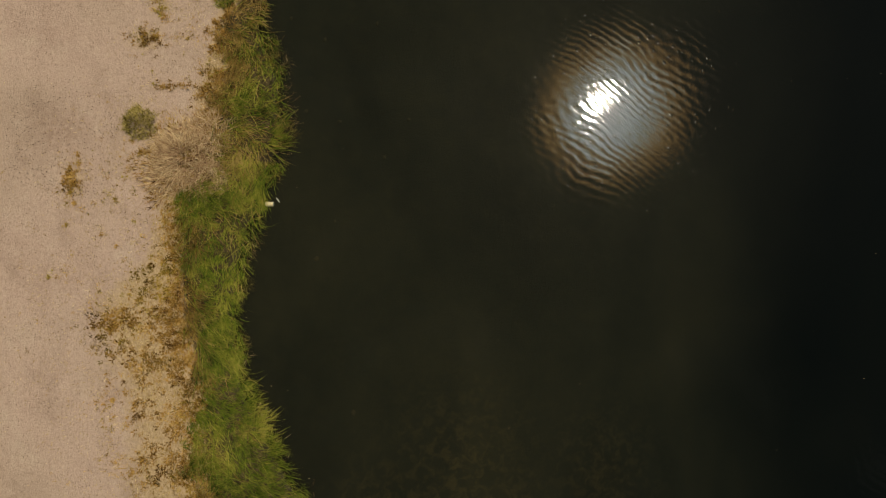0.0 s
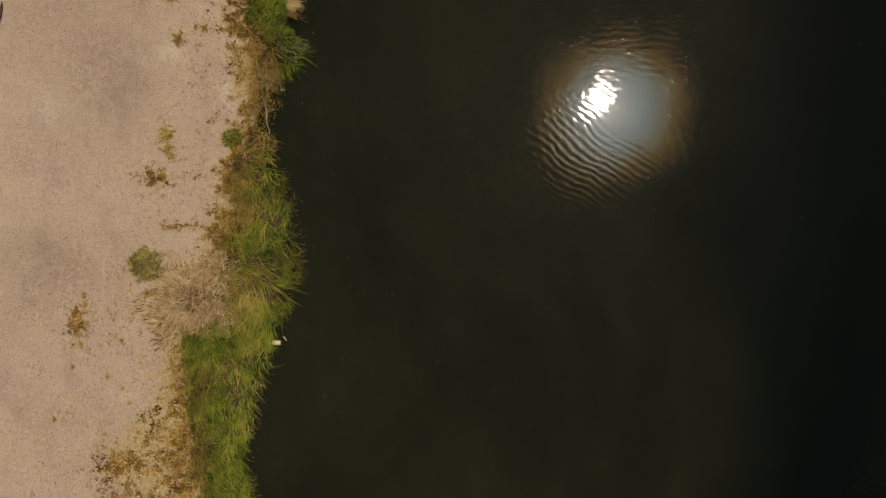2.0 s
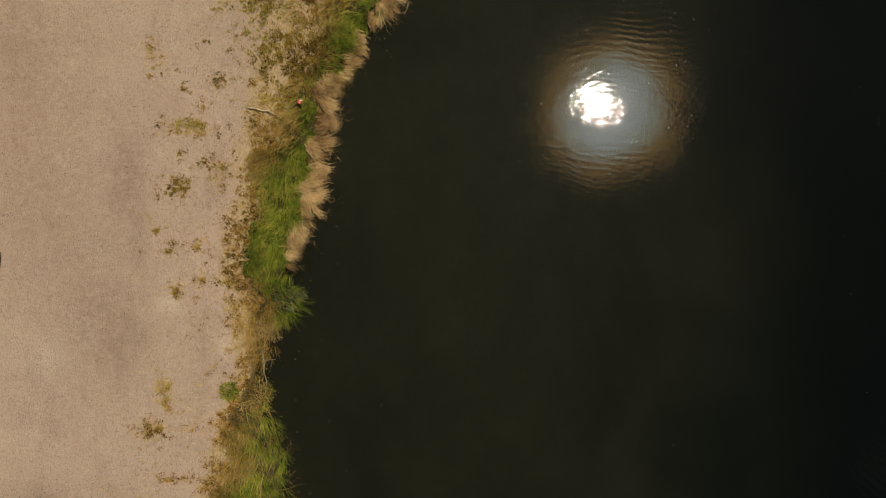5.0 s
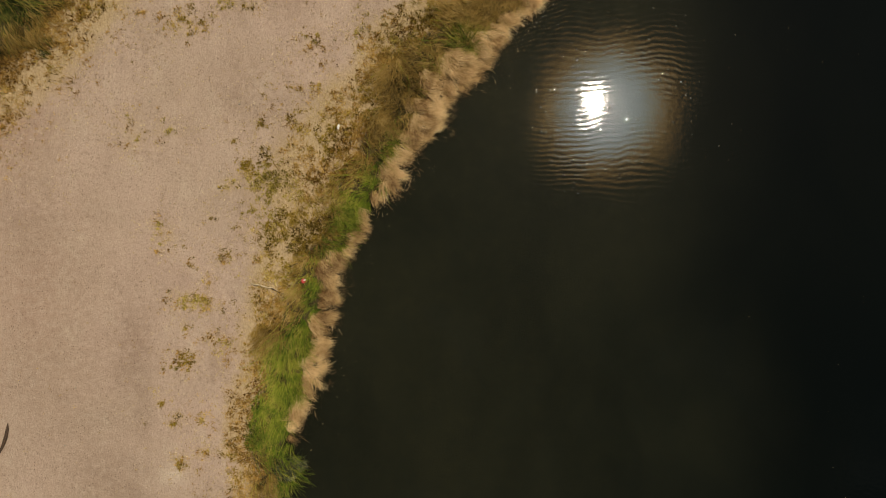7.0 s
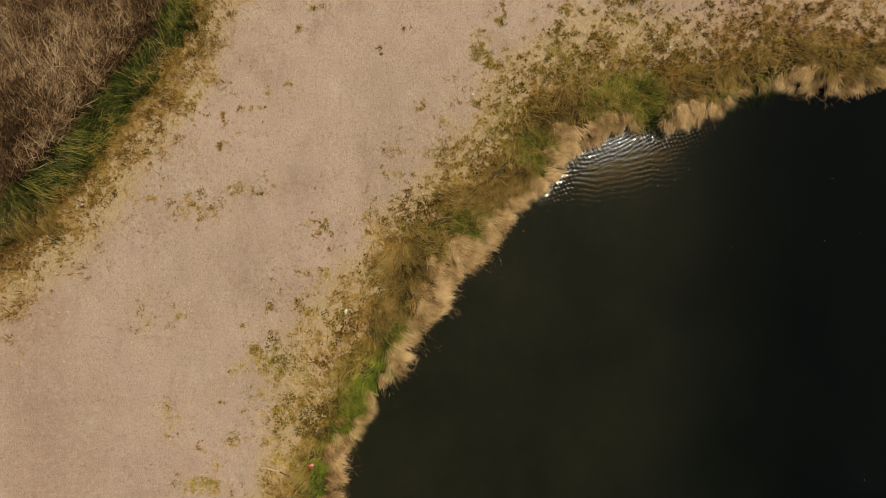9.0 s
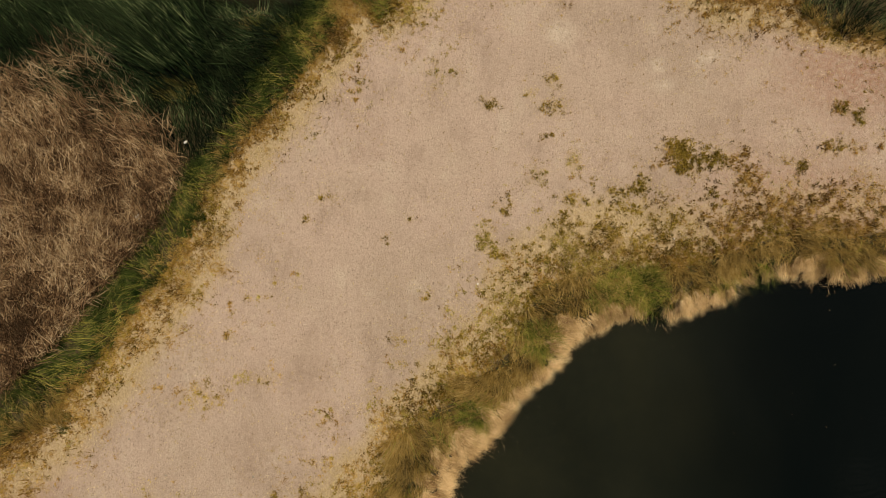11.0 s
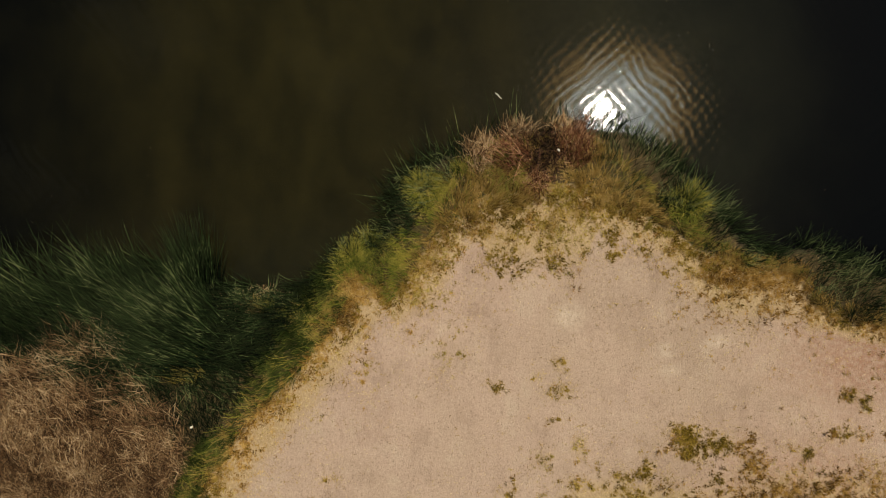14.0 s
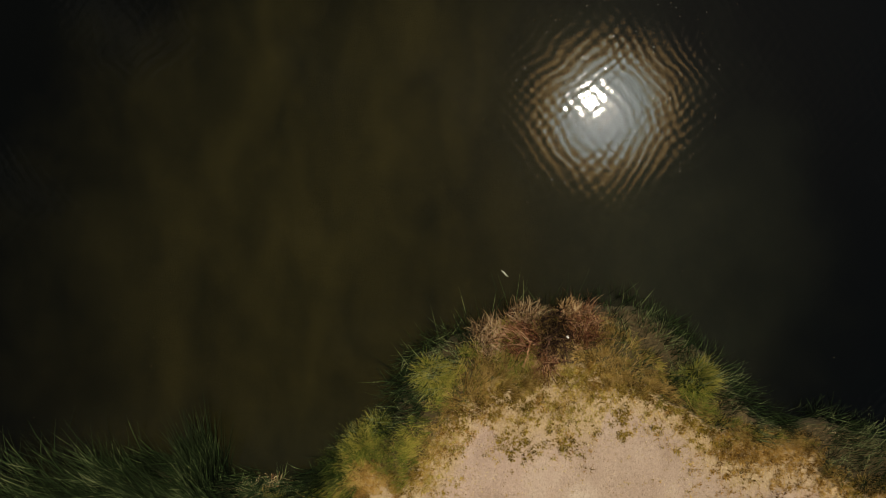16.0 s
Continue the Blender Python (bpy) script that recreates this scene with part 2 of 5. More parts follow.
    h = n.math("ADD", h, n.math("MULTIPLY", n.math("MULTIPLY", n.noise(n.mapped(warp, (0.7, 1.2, 1), 12), 17.0, 3.0, 0.55, 0.5), cats_paw), 0.0011))
    h = n.math("ADD", h, n.math("MULTIPLY", n.noise(pos, 13.0, 2.0, 0.5), 0.00042))
    h = n.math("ADD", h, n.math("MULTIPLY", n.noise(pos, 40.0, 2.0, 0.5), 0.00015))
    # a few small steep wavelets, which sparkle round the sun's image
    cell = n.add("ShaderNodeTexVoronoi", {"Vector": pos, "Scale": 15.0, "Randomness": 1.0})
    few = n.math("GREATER_THAN", n.add("ShaderNodeSeparateColor", {0: cell.outputs["Color"]}).outputs[0], n.step(n.noise(pos, 2.0, 3.0, 0.6), 0.40, 0.62, 0.965, 0.80))
    away = n.math("DIVIDE", cell.outputs["Distance"], 0.34)
    dome = n.math("MAXIMUM", n.math("SUBTRACT", 1.0, n.math("MULTIPLY", away, away)), 0.0)
    h = n.math("ADD", h, n.math("MULTIPLY", n.math("MULTIPLY", dome, few), 0.00075))
    bump = n.add("ShaderNodeBump", {"Height": h, "Strength": 1.0, "Distance": 1.0}).outputs[0]
    gloss = n.add("ShaderNodeBsdfGlossy", {"Color": (1, 1, 1, 1), "Roughness": 0.03, "Normal": bump})
    fres = n.add("ShaderNodeFresnel", {"IOR": 1.333, "Normal": bump}).outputs[0]
    out = n.add("ShaderNodeMixShader", {0: fres, 1: under.outputs[0], 2: gloss.outputs[0]})
    n.add("ShaderNodeOutputMaterial", {"Surface": out.outputs[0]})
    return mat


def blade_material(name, stops, tip, tip_amount=0.6, patch=None, through_light=0.3):
    """Blades and leaves: every one its own tone, paler towards the tip."""
    mat, n, pos = material(name)
    rnd = n.add("ShaderNodeAttribute", attribute_name="tone").outputs["Fac"]
    patchy = n.noise(pos, 1.7, 3.0, 0.6)
    tone = n.math("ADD", n.math("MULTIPLY", rnd, 0.92), n.math("MULTIPLY_ADD", patchy, 1.5, -0.75))
    tone = n.math("ADD", tone, n.math("MULTIPLY_ADD", n.noise(pos, 9.0, 2.0, 0.6), 0.9, -0.44))
    color = n.ramp(tone, stops)
    along = n.add("ShaderNodeAttribute", attribute_name="along").outputs["Fac"]
    color = n.mix(n.math("MULTIPLY", n.step(along, 0.35, 1.0), tip_amount), color, tip)
    if patch:
        color = n.mix(n.step(n.noise(n.mapped(pos, shift=(2, 7, 0)), 0.9, 3.0), 0.5, 0.68, 0, 0.75), color, patch)
    diff = n.add("ShaderNodeBsdfPrincipled", {"Base Color": color, "Roughness": 0.8, "Specular IOR Level": 0.06})
    trans = n.add("ShaderNodeBsdfTranslucent", {"Color": color})
    both = n.add("ShaderNodeMixShader", {0: through_light, 1: diff.outputs[0], 2: trans.outputs[0]})
    n.add("ShaderNodeOutputMaterial", {"Surface": both.outputs[0]})
    return mat


def plain(name, color, rough=0.6, scale=20.0, other=None, metal=0.0, bump=0.3):
    mat, n, pos = material(name)
    grain = n.noise(n.add("ShaderNodeTexCoord").outputs["Object"], scale, 4.0, 0.65)
    other = other or tuple(c * 0.6 for c in color)
    finish(n, n.mix(n.step(grain, 0.4, 0.68), color, other), rough, grain, bump, 0.004, 0.4, metal)
    return mat


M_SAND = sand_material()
M_WATER = water_material()
M_GREEN = blade_material("green_grass", [(0.08, (0.018, 0.040, 0.006)), (0.34, (0.088, 0.160, 0.014)), (0.60, (0.20, 0.265, 0.026)), (0.90, (0.47, 0.43, 0.09))], (0.43, 0.41, 0.09), 0.5)
M_MOSS = blade_material("moss_green_grass", [(0.08, (0.022, 0.042, 0.009)), (0.34, (0.088, 0.138, 0.020)), (0.58, (0.205, 0.230, 0.033)), (0.88, (0.45, 0.38, 0.085))], (0.43, 0.37, 0.09))
M_OLIVE = blade_material("olive_grass", [(0.10, (0.060, 0.038, 0.008)), (0.38, (0.205, 0.130, 0.029)), (0.64, (0.365, 0.240, 0.066)), (0.92, (0.60, 0.42, 0.17))], (0.54, 0.38, 0.145))
M_SWARD = blade_material("low_sward", [(0.10, (0.018, 0.024, 0.006)), (0.38, (0.060, 0.075, 0.014)), (0.64, (0.135, 0.140, 0.028)), (0.92, (0.33, 0.28, 0.08))], (0.24, 0.21, 0.06), 0.4)
M_STRAW = blade_material("dry_straw", [(0.06, (0.15, 0.078, 0.030)), (0.32, (0.42, 0.265, 0.120)), (0.60, (0.66, 0.46, 0.235)), (0.9, (0.84, 0.65, 0.38))], (0.70, 0.50, 0.265), 0.4, through_light=0.2)
M_GOLD = blade_material("golden_stubble", [(0.08, (0.15, 0.105, 0.030)), (0.36, (0.34, 0.25, 0.085)), (0.62, (0.52, 0.40, 0.165)), (0.9, (0.66, 0.53, 0.27))], (0.58, 0.45, 0.20), 0.4)
# dark green rush; near-black low tones put shade between stems into the colour
M_RUSH = blade_material("shaded_rush", [(0.26, (0.0015, 0.0032, 0.0015)), (0.56, (0.008, 0.018, 0.006)), (0.80, (0.046, 0.074, 0.025)), (1.0, (0.25, 0.28, 0.13))], (0.09, 0.12, 0.05), 0.25, through_light=0.12)
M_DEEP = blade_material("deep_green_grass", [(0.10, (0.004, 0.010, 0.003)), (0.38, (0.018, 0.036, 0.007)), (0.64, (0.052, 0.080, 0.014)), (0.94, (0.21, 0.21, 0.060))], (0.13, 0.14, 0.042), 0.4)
M_THATCH = blade_material("dead_reed", [(0.14, (0.030, 0.015, 0.007)), (0.40, (0.165, 0.092, 0.045)), (0.62, (0.38, 0.245, 0.130)), (0.90, (0.70, 0.53, 0.33))], (0.44, 0.30, 0.17), 0.3)
M_WEED = blade_material("weed_leaf", [(0.10, (0.070, 0.046, 0.006)), (0.36, (0.205, 0.138, 0.020)), (0.62, (0.355, 0.248, 0.044)), (0.92, (0.58, 0.43, 0.13))], (0.47, 0.335, 0.093), 0.4, through_light=0.36)
M_YELLOW = blade_material("yellow_weed_leaf", [(0.10, (0.125, 0.096, 0.016)), (0.38, (0.295, 0.228, 0.048)), (0.64, (0.45, 0.355, 0.094)), (0.92, (0.62, 0.50, 0.19))], (0.55, 0.435, 0.155), 0.4, through_light=0.36)
M_BROWN = blade_material("brown_weed_leaf", [(0.08, (0.090, 0.043, 0.009)), (0.34, (0.260, 0.145, 0.032)), (0.60, (0.440, 0.265, 0.070)), (0.90, (0.63, 0.44, 0.165))], (0.50, 0.33, 0.125), 0.4, through_light=0.36)
M_RUST = blade_material("rusty_stem", [(0.12, (0.026, 0.009, 0.005)), (0.40, (0.115, 0.042, 0.020)), (0.66, (0.31, 0.140, 0.072)), (0.92, (0.62, 0.39, 0.23))], (0.40, 0.21, 0.115), 0.3)
M_SHRUB = blade_material("shrub_leaf", [(0.10, (0.075, 0.058, 0.011)), (0.36, (0.205, 0.165, 0.036)), (0.62, (0.38, 0.31, 0.092)), (0.92, (0.60, 0.50, 0.22))], (0.52, 0.43, 0.17), 0.5)
M_MAUVE = blade_material("bleached_grass", [(0.10, (0.24, 0.135, 0.075)), (0.36, (0.47, 0.32, 0.185)), (0.62, (0.66, 0.49, 0.29)), (0.9, (0.80, 0.66, 0.42))], (0.70, 0.56, 0.32), 0.5, through_light=0.2)

# ---- plan of the shores: x, y, then widths of the straw fringe, the grass belt and the weed belt ----
EAST_SOUTH = [
    (-1.2, -5.5, 0, 1.3, 0.8), (-1.95, -2.58, 0, 1.45, 0.8), (-2.42, -1.74, 0, 0.85, 1.05), (-2.71, -0.90, 0, 0.50, 1.15), (-2.75, -0.17, 0, 0.68, 1.15),
    (-2.64, 0.50, 0, 0.82, 0.40), (-2.40, 1.20, 0, 0.95, 0.40), (-2.01, 2.25, 0, 0.95, 0.25), (-2.07, 3.10, 0, 0.70, 0.45), (-2.25, 3.75, 0, 0.55, 0.18),
    (-2.32, 4.30, 0, 0.10, 0.32), (-2.11, 4.94, 0, 0.35, 0.42), (-1.84, 5.12, 0, 0.52, 0.42), (-1.95, 5.50, 0, 0.52, 0.45), (-1.86, 5.92, 0.10, 0.50, 0.45),
    (-1.52, 6.38, 0.22, 0.58, 0.42), (-1.42, 6.90, 0.25, 0.55, 0.47), (-1.33, 7.50, 0.19, 0.45, 0.62)]
EAST_NORTH = [
    (-1.24, 8.00, 0.22, 0.30, 0.75), (-1.08, 8.23, 0.10, 0.34, 1.0), (-0.84, 8.66, 0.20, 0.32, 1.1), (-0.71, 8.98, 0.08, 0.50, 1.1), (-0.38, 9.14, 0.24, 0.55, 1.0),
    (-0.22, 9.60, 0.28, 0.45, 0.9), (0.22, 9.97, 0.36, 0.50, 0.6), (0.29, 10.38, 0.42, 0.50, 0.55), (0.75, 10.65, 0.44, 0.55, 0.6), (0.98, 11.06, 0.32, 0.50, 0.7),
    (1.28, 11.45, 0.12, 0.55, 0.8), (1.77, 11.83, 0.26, 0.45, 0.9), (2.04, 12.26, 0.36, 0.50, 0.9), (2.66, 12.50, 0.24, 0.60, 1.1), (3.12, 12.62, 0.03, 0.65, 1.1)]
EAST_FAR = [
    (3.40, 12.52, 0.20, 0.50, 1.1), (3.94, 12.69, 0.24, 0.45, 1.2), (4.62, 13.12, 0.08, 0.45, 1.0), (5.20, 13.14, 0.24, 0.42, 0.9), (6.04, 13.06, 0.26, 0.40, 0.9), (6.60, 13.2, 0.20, 0.44, 0.9), (11.0, 12.6, 0.4, 0.3, 0.9)]
# the other shore: x, y, then widths of the rush fringe, the grass belt and the weed belt
NORTH = [
    (-11.0, 15.6, 0, 0, 0), (-6.40, 16.5, 0, 0, 0), (-5.20, 16.95, 0, 0, 0), (-4.20, 17.25, 0, 0, 0), (-3.55, 17.05, 0, 0, 0), (-2.95, 16.95, 0.10, 0, 0), (-2.35, 16.85, 0.15, 0.2, 0.2),
    (-1.90, 17.12, 0.05, 0.42, 0.5), (-1.58, 17.60, 0.05, 0.45, 0.55), (-1.12, 17.74, 0.30, 0.45, 0.5), (-0.98, 18.25, 0.55, 0.40, 0.45), (-0.80, 18.68, 0.60, 0.45, 0.5)]
NORTH_EAST = [
    (-0.40, 18.98, 0.45, 0.60, 0.7), (0.30, 19.24, 0.15, 0.68, 1.1), (1.20, 19.44, 0.10, 0.78, 1.2), (2.10, 19.58, 0.35, 0.62, 1.1), (2.80, 19.42, 0.55, 0.65, 0.6), (3.25, 19.10, 0.60, 0.42, 0.4),
    (3.78, 18.70, 0.60, 0.40, 0.3), (4.10, 18.28, 0.55, 0.25, 0.4), (4.48, 17.90, 0.35, 0.15, 0.8), (4.90, 17.80, 0.25, 0.10, 0.8), (5.35, 17.90, 0.75, 0.10, 0.5), (5.90, 17.66, 0.75, 0.10, 0.3), (6.40, 17.5, 0.70, 0.10, 0.3), (11.0, 17.0, 0.6, 0.1, 0.3)]
# the edge of the reed bed along the track: x, y, then widths of nothing, the grass line and the weed belt
REED_LINE = [
    (-9.0, 9.6, 0, 0.6, 0.9), (-6.90, 10.9, 0, 0.65, 0.8), (-6.02, 11.50, 0, 0.62, 0.75), (-5.26, 12.20, 0, 0.55, 0.75), (-4.58, 13.05, 0, 0.45, 0.75), (-4.05, 13.70, 0, 0.48, 0.7), (-3.55, 14.50, 0, 0.30, 0.6),
    (-3.00, 15.20, 0, 0.26, 0.55), (-2.55, 15.85, 0, 0.34, 0.55), (-2.10, 16.50, 0, 0.42, 0.5), (-1.80, 17.00, 0, 0.45, 0.5)]
# patches of weeds on the open sand: x, y, two radii, kind (0 olive, 1 yellow-green, 2 brown) and how thick they stand
WEEDS_SOUTH = [
    (-3.45, 1.85, 0.75, 0.6, 1, 0.4),     (-3.62, 4.03, 0.12, 0.2, 1, 0.6), (-3.82, 3.54, 0.19, 0.14, 1, 0.65), (-3.32, 3.56, 0.16, 0.04, 0, 0.4), (-3.41, 2.9, 0.27, 0.05, 2, 0.6), (-4.84, 1.72, 0.12, 0.19, 2, 0.65),
    (-4.75, 2.03, 0.05, 0.08, 2, 0.45), (-4.79, 1.37, 0.16, 0.09, 2, 0.3), (-4.93, 1.12, 0.06, 0.04, 0, 0.45), (-4.33, 1.46, 0.17, 0.06, 0, 0.3), (-4.47, 1.02, 0.06, 0.11, 2, 0.35),
    (-4.31, 0.8, 0.09, 0.06, 2, 0.3), (-5.16, 0.5, 0.19, 0.09, 1, 0.25), (-4.33, -0.17, 0.25, 0.17, 2, 0.75), (-4.02, -1.07, 0.47, 0.55, 2, 0.45), (-3.82, -1.89, 0.47, 0.31, 2, 0.5)]
WEEDS_NARROWS = [
    (-3.64, 8.3, 0.19, 0.06, 2, 0.4), (-3.29, 8.14, 0.08, 0.08, 2, 0.45), (-2.82, 8.2, 0.14, 0.12, 2, 0.5), (-3.06, 7.87, 0.09, 0.11, 2, 0.5), (-3.21, 7.61, 0.27, 0.14, 1, 0.5),
    (-2.92, 7.56, 0.11, 0.11, 2, 0.4), (-3.37, 7.27, 0.06, 0.12, 0, 0.4), (-2.97, 7.09, 0.16, 0.11, 2, 0.5), (-3.33, 6.8, 0.17, 0.17, 0, 0.55), (-3.62, 6.71, 0.08, 0.05, 0, 0.4),
    (-3.74, 6.22, 0.08, 0.05, 0, 0.45), (-3.49, 6.0, 0.14, 0.11, 0, 0.55), (-3.15, 5.99, 0.08, 0.09, 0, 0.5), (-3.43, 5.42, 0.09, 0.14, 0, 0.55), (-3.13, 5.52, 0.14, 0.09, 2, 0.5)]
WEEDS_BEND = [
    (-2.72, 9.81, 0.08, 0.05, 0, 0.5), (-2.37, 10.06, 0.09, 0.06, 0, 0.5), (-1.95, 10.12, 0.17, 0.08, 0, 0.45), (-1.48, 10.55, 0.09, 0.09, 0, 0.4), (-1.87, 10.55, 0.12, 0.08, 0, 0.35),
    (-1.59, 11.18, 0.23, 0.23, 1, 0.35), (-0.84, 11.34, 0.23, 0.23, 2, 0.4), (-1.72, 9.92, 0.14, 0.08, 0, 0.4), (-2.49, 9.41, 0.14, 0.16, 0, 0.6), (-2.73, 9.2, 0.14, 0.11, 1, 0.6),
    (-2.26, 9.61, 0.17, 0.09, 0, 0.6), (-2.19, 9.18, 0.39, 0.39, 1, 0.55), (-2.0, 8.63, 0.45, 0.39, 0, 0.6), (-2.5, 8.79, 0.12, 0.16, 1, 0.35), (-3.0, 8.79, 0.08, 0.08, 0, 0.3)]
WEEDS_TRACK = [
    (-4.07, 9.97, 0.19, 0.27, 1, 0.4), (-3.57, 9.93, 0.23, 0.19, 1, 0.3), (-3.69, 8.53, 0.19, 0.19, 1, 0.45), (-2.85, 8.25, 0.14, 0.14, 1, 0.4), (-3.44, 7.59, 0.17, 0.14, 1, 0.5),
    (-3.36, 6.74, 0.16, 0.17, 1, 0.35), (-3.48, 5.97, 0.08, 0.08, 0, 0.5), (-3.1, 5.54, 0.12, 0.08, 1, 0.45), (-2.82, 7.0, 0.19, 0.19, 1, 0.35), (-3.41, 11.45, 0.31, 0.23, 0, 0.4),
    (-2.48, 11.73, 0.19, 0.12, 0, 0.4), (-1.93, 13.94, 0.08, 0.08, 0, 0.45), (-1.62, 14.26, 0.16, 0.09, 0, 0.35), (-2.01, 13.14, 0.07, 0.12, 0, 0.4), (-2.33, 13.06, 0.08, 0.06, 0, 0.35)]
WEEDS_TRACK_WEST = [
    (-2.53, 12.86, 0.23, 0.08, 1, 0.3), (-2.96, 12.7, 0.06, 0.08, 2, 0.45), (-2.96, 12.32, 0.08, 0.09, 2, 0.5), (-2.69, 11.71, 0.31, 0.08, 1, 0.4), (-2.49, 11.67, 0.08, 0.06, 0, 0.55),
    (-3.55, 11.44, 0.19, 0.19, 1, 0.3), (-3.98, 11.59, 0.23, 0.05, 2, 0.35), (-5.02, 11.2, 0.11, 0.08, 2, 0.5), (-5.25, 11.09, 0.31, 0.16, 2, 0.35), (-0.19, 12.87, 0.09, 0.11, 0, 0.45),
    (-0.42, 13.99, 0.06, 0.05, 0, 0.35), (-0.74, 13.67, 0.06, 0.06, 0, 0.4), (-0.59, 12.27, 0.16, 0.09, 0, 0.4), (-0.63, 11.91, 0.16, 0.12, 1, 0.4), (-0.95, 11.35, 0.12, 0.12, 1, 0.35)]
WEEDS_CORNER = [
    (0.66, 13.75, 0.14, 0.19, 1, 0.55), (0.82, 13.47, 0.17, 0.11, 0, 0.6), (1.3, 13.51, 0.16, 0.12, 0, 0.45), (0.9, 14.16, 0.11, 0.11, 0, 0.5), (1.75, 13.92, 0.14, 0.11, 0, 0.6),
    (1.88, 14.29, 0.19, 0.08, 0, 0.6), (2.61, 13.93, 0.7, 0.47, 0, 0.45), (0.69, 12.91, 0.09, 0.09, 0, 0.5), (0.25, 12.51, 0.23, 0.16, 1, 0.4), (0.57, 12.22, 0.23, 0.16, 0, 0.45),
    (0.09, 12.22, 0.16, 0.16, 1, 0.35), (0.74, 12.99, 0.08, 0.09, 0, 0.5), (0.18, 12.66, 0.16, 0.12, 1, 0.4), (0.35, 12.3, 0.11, 0.08, 0, 0.5), (0.02, 12.26, 0.12, 0.08, 1, 0.4)]
WEEDS_MEADOW = [
    (3.49, 15.04, 0.23, 0.12, 0, 0.95), (3.53, 14.79, 0.31, 0.17, 0, 0.7), (3.95, 14.88, 0.27, 0.16, 0, 0.65), (4.4, 14.94, 0.16, 0.23, 2, 0.45), (4.49, 14.53, 0.19, 0.23, 2, 0.7),
    (5.03, 14.87, 0.12, 0.08, 2, 0.5), (5.24, 14.79, 0.14, 0.09, 0, 0.65), (5.61, 15.04, 0.11, 0.12, 2, 0.6), (5.82, 15.05, 0.11, 0.11, 0, 0.65), (6.07, 15.05, 0.16, 0.09, 2, 0.5),
    (5.9, 15.63, 0.16, 0.09, 0, 0.75), (6.15, 15.49, 0.12, 0.12, 0, 0.65), (6.27, 15.89, 0.08, 0.06, 0, 0.45), (6.45, 15.15, 0.12, 0.16, 2, 0.55), (5.5, 14.22, 0.62, 0.27, 2, 0.6)]
WEEDS_MEADOW_WEST = [
    (2.92, 14.45, 0.12, 0.16, 0, 0.75), (2.59, 14.33, 0.16, 0.19, 0, 0.5), (2.27, 13.87, 0.27, 0.16, 0, 0.55), (2.72, 14.12, 0.23, 0.16, 0, 0.5), (3.42, 14.02, 0.16, 0.19, 0, 0.6),
    (3.95, 14.35, 0.16, 0.14, 0, 0.6), (4.66, 14.2, 0.39, 0.23, 2, 0.6), (1.93, 14.8, 0.12, 0.19, 1, 0.5), (2.02, 14.23, 0.16, 0.16, 1, 0.55), (1.78, 13.98, 0.09, 0.19, 0, 0.55),
    (1.4, 14.63, 0.19, 0.14, 1, 0.4), (0.96, 14.2, 0.11, 0.17, 0, 0.55), (0.71, 13.62, 0.17, 0.17, 1, 0.65), (1.34, 13.57, 0.09, 0.12, 0, 0.5), (1.21, 13.81, 0.16, 0.09, 1, 0.3)]
WEEDS_POINT = [
    (1.29, 15.81, 0.09, 0.09, 0, 0.5), (1.63, 15.59, 0.16, 0.11, 0, 0.65), (1.62, 15.98, 0.09, 0.11, 0, 0.65), (0.72, 15.65, 0.11, 0.07, 0, 0.6), (0.02, 16.14, 0.19, 0.31, 1, 0.3),
    (1.55, 15.16, 0.16, 0.09, 0, 0.3), (2.32, 17.93, 0.16, 0.31, 0, 0.6), (2.37, 17.58, 0.14, 0.09, 0, 0.6), (2.82, 17.64, 0.19, 0.07, 0, 0.55), (3.16, 17.31, 0.12, 0.06, 0, 0.5),
    (1.55, 17.49, 0.17, 0.19, 0, 0.7), (0.89, 17.47, 0.39, 0.23, 0, 0.55), (0.64, 17.63, 0.23, 0.31, 0, 0.5), (-0.73, 17.1, 0.08, 0.09, 2, 0.4), (-0.12, 17.2, 0.11, 0.06, 0, 0.45)]
WEEDS_POINT_EAST = [
    (0.15, 17.61, 0.09, 0.06, 2, 0.45), (3.87, 17.27, 0.27, 0.11, 2, 0.75), (4.29, 17.16, 0.39, 0.16, 2, 0.55), (4.7, 17.34, 0.47, 0.23, 2, 0.55), (3.87, 16.96, 0.11, 0.05, 2, 0.55),
    (4.63, 16.88, 0.08, 0.04, 2, 0.4), (2.77, 18.31, 0.17, 0.16, 0, 0.6), (3.62, 17.1, 0.09, 0.08, 2, 0.35), (-1.19, 16.03, 0.19, 0.47, 2, 0.35), (-0.6, 16.57, 0.23, 0.23, 2, 0.25)]
PATCHES = WEEDS_SOUTH + WEEDS_NARROWS + WEEDS_BEND + WEEDS_TRACK + WEEDS_TRACK_WEST + WEEDS_CORNER + WEEDS_MEADOW + WEEDS_MEADOW_WEST + WEEDS_POINT + WEEDS_POINT_EAST
EAST = np.array(EAST_SOUTH + EAST_NORTH + EAST_FAR, float)
NORTH = np.array(NORTH + NORTH_EAST, float)
REEDS = np.array(REED_LINE, float)
LAND = np.vstack([EAST[:, :2], [[60, 11], [60, 18.5]], NORTH[::-1, :2], [[-60, 14], [-60, -40], [4, -40]]])
rng = np.random.default_rng(7)


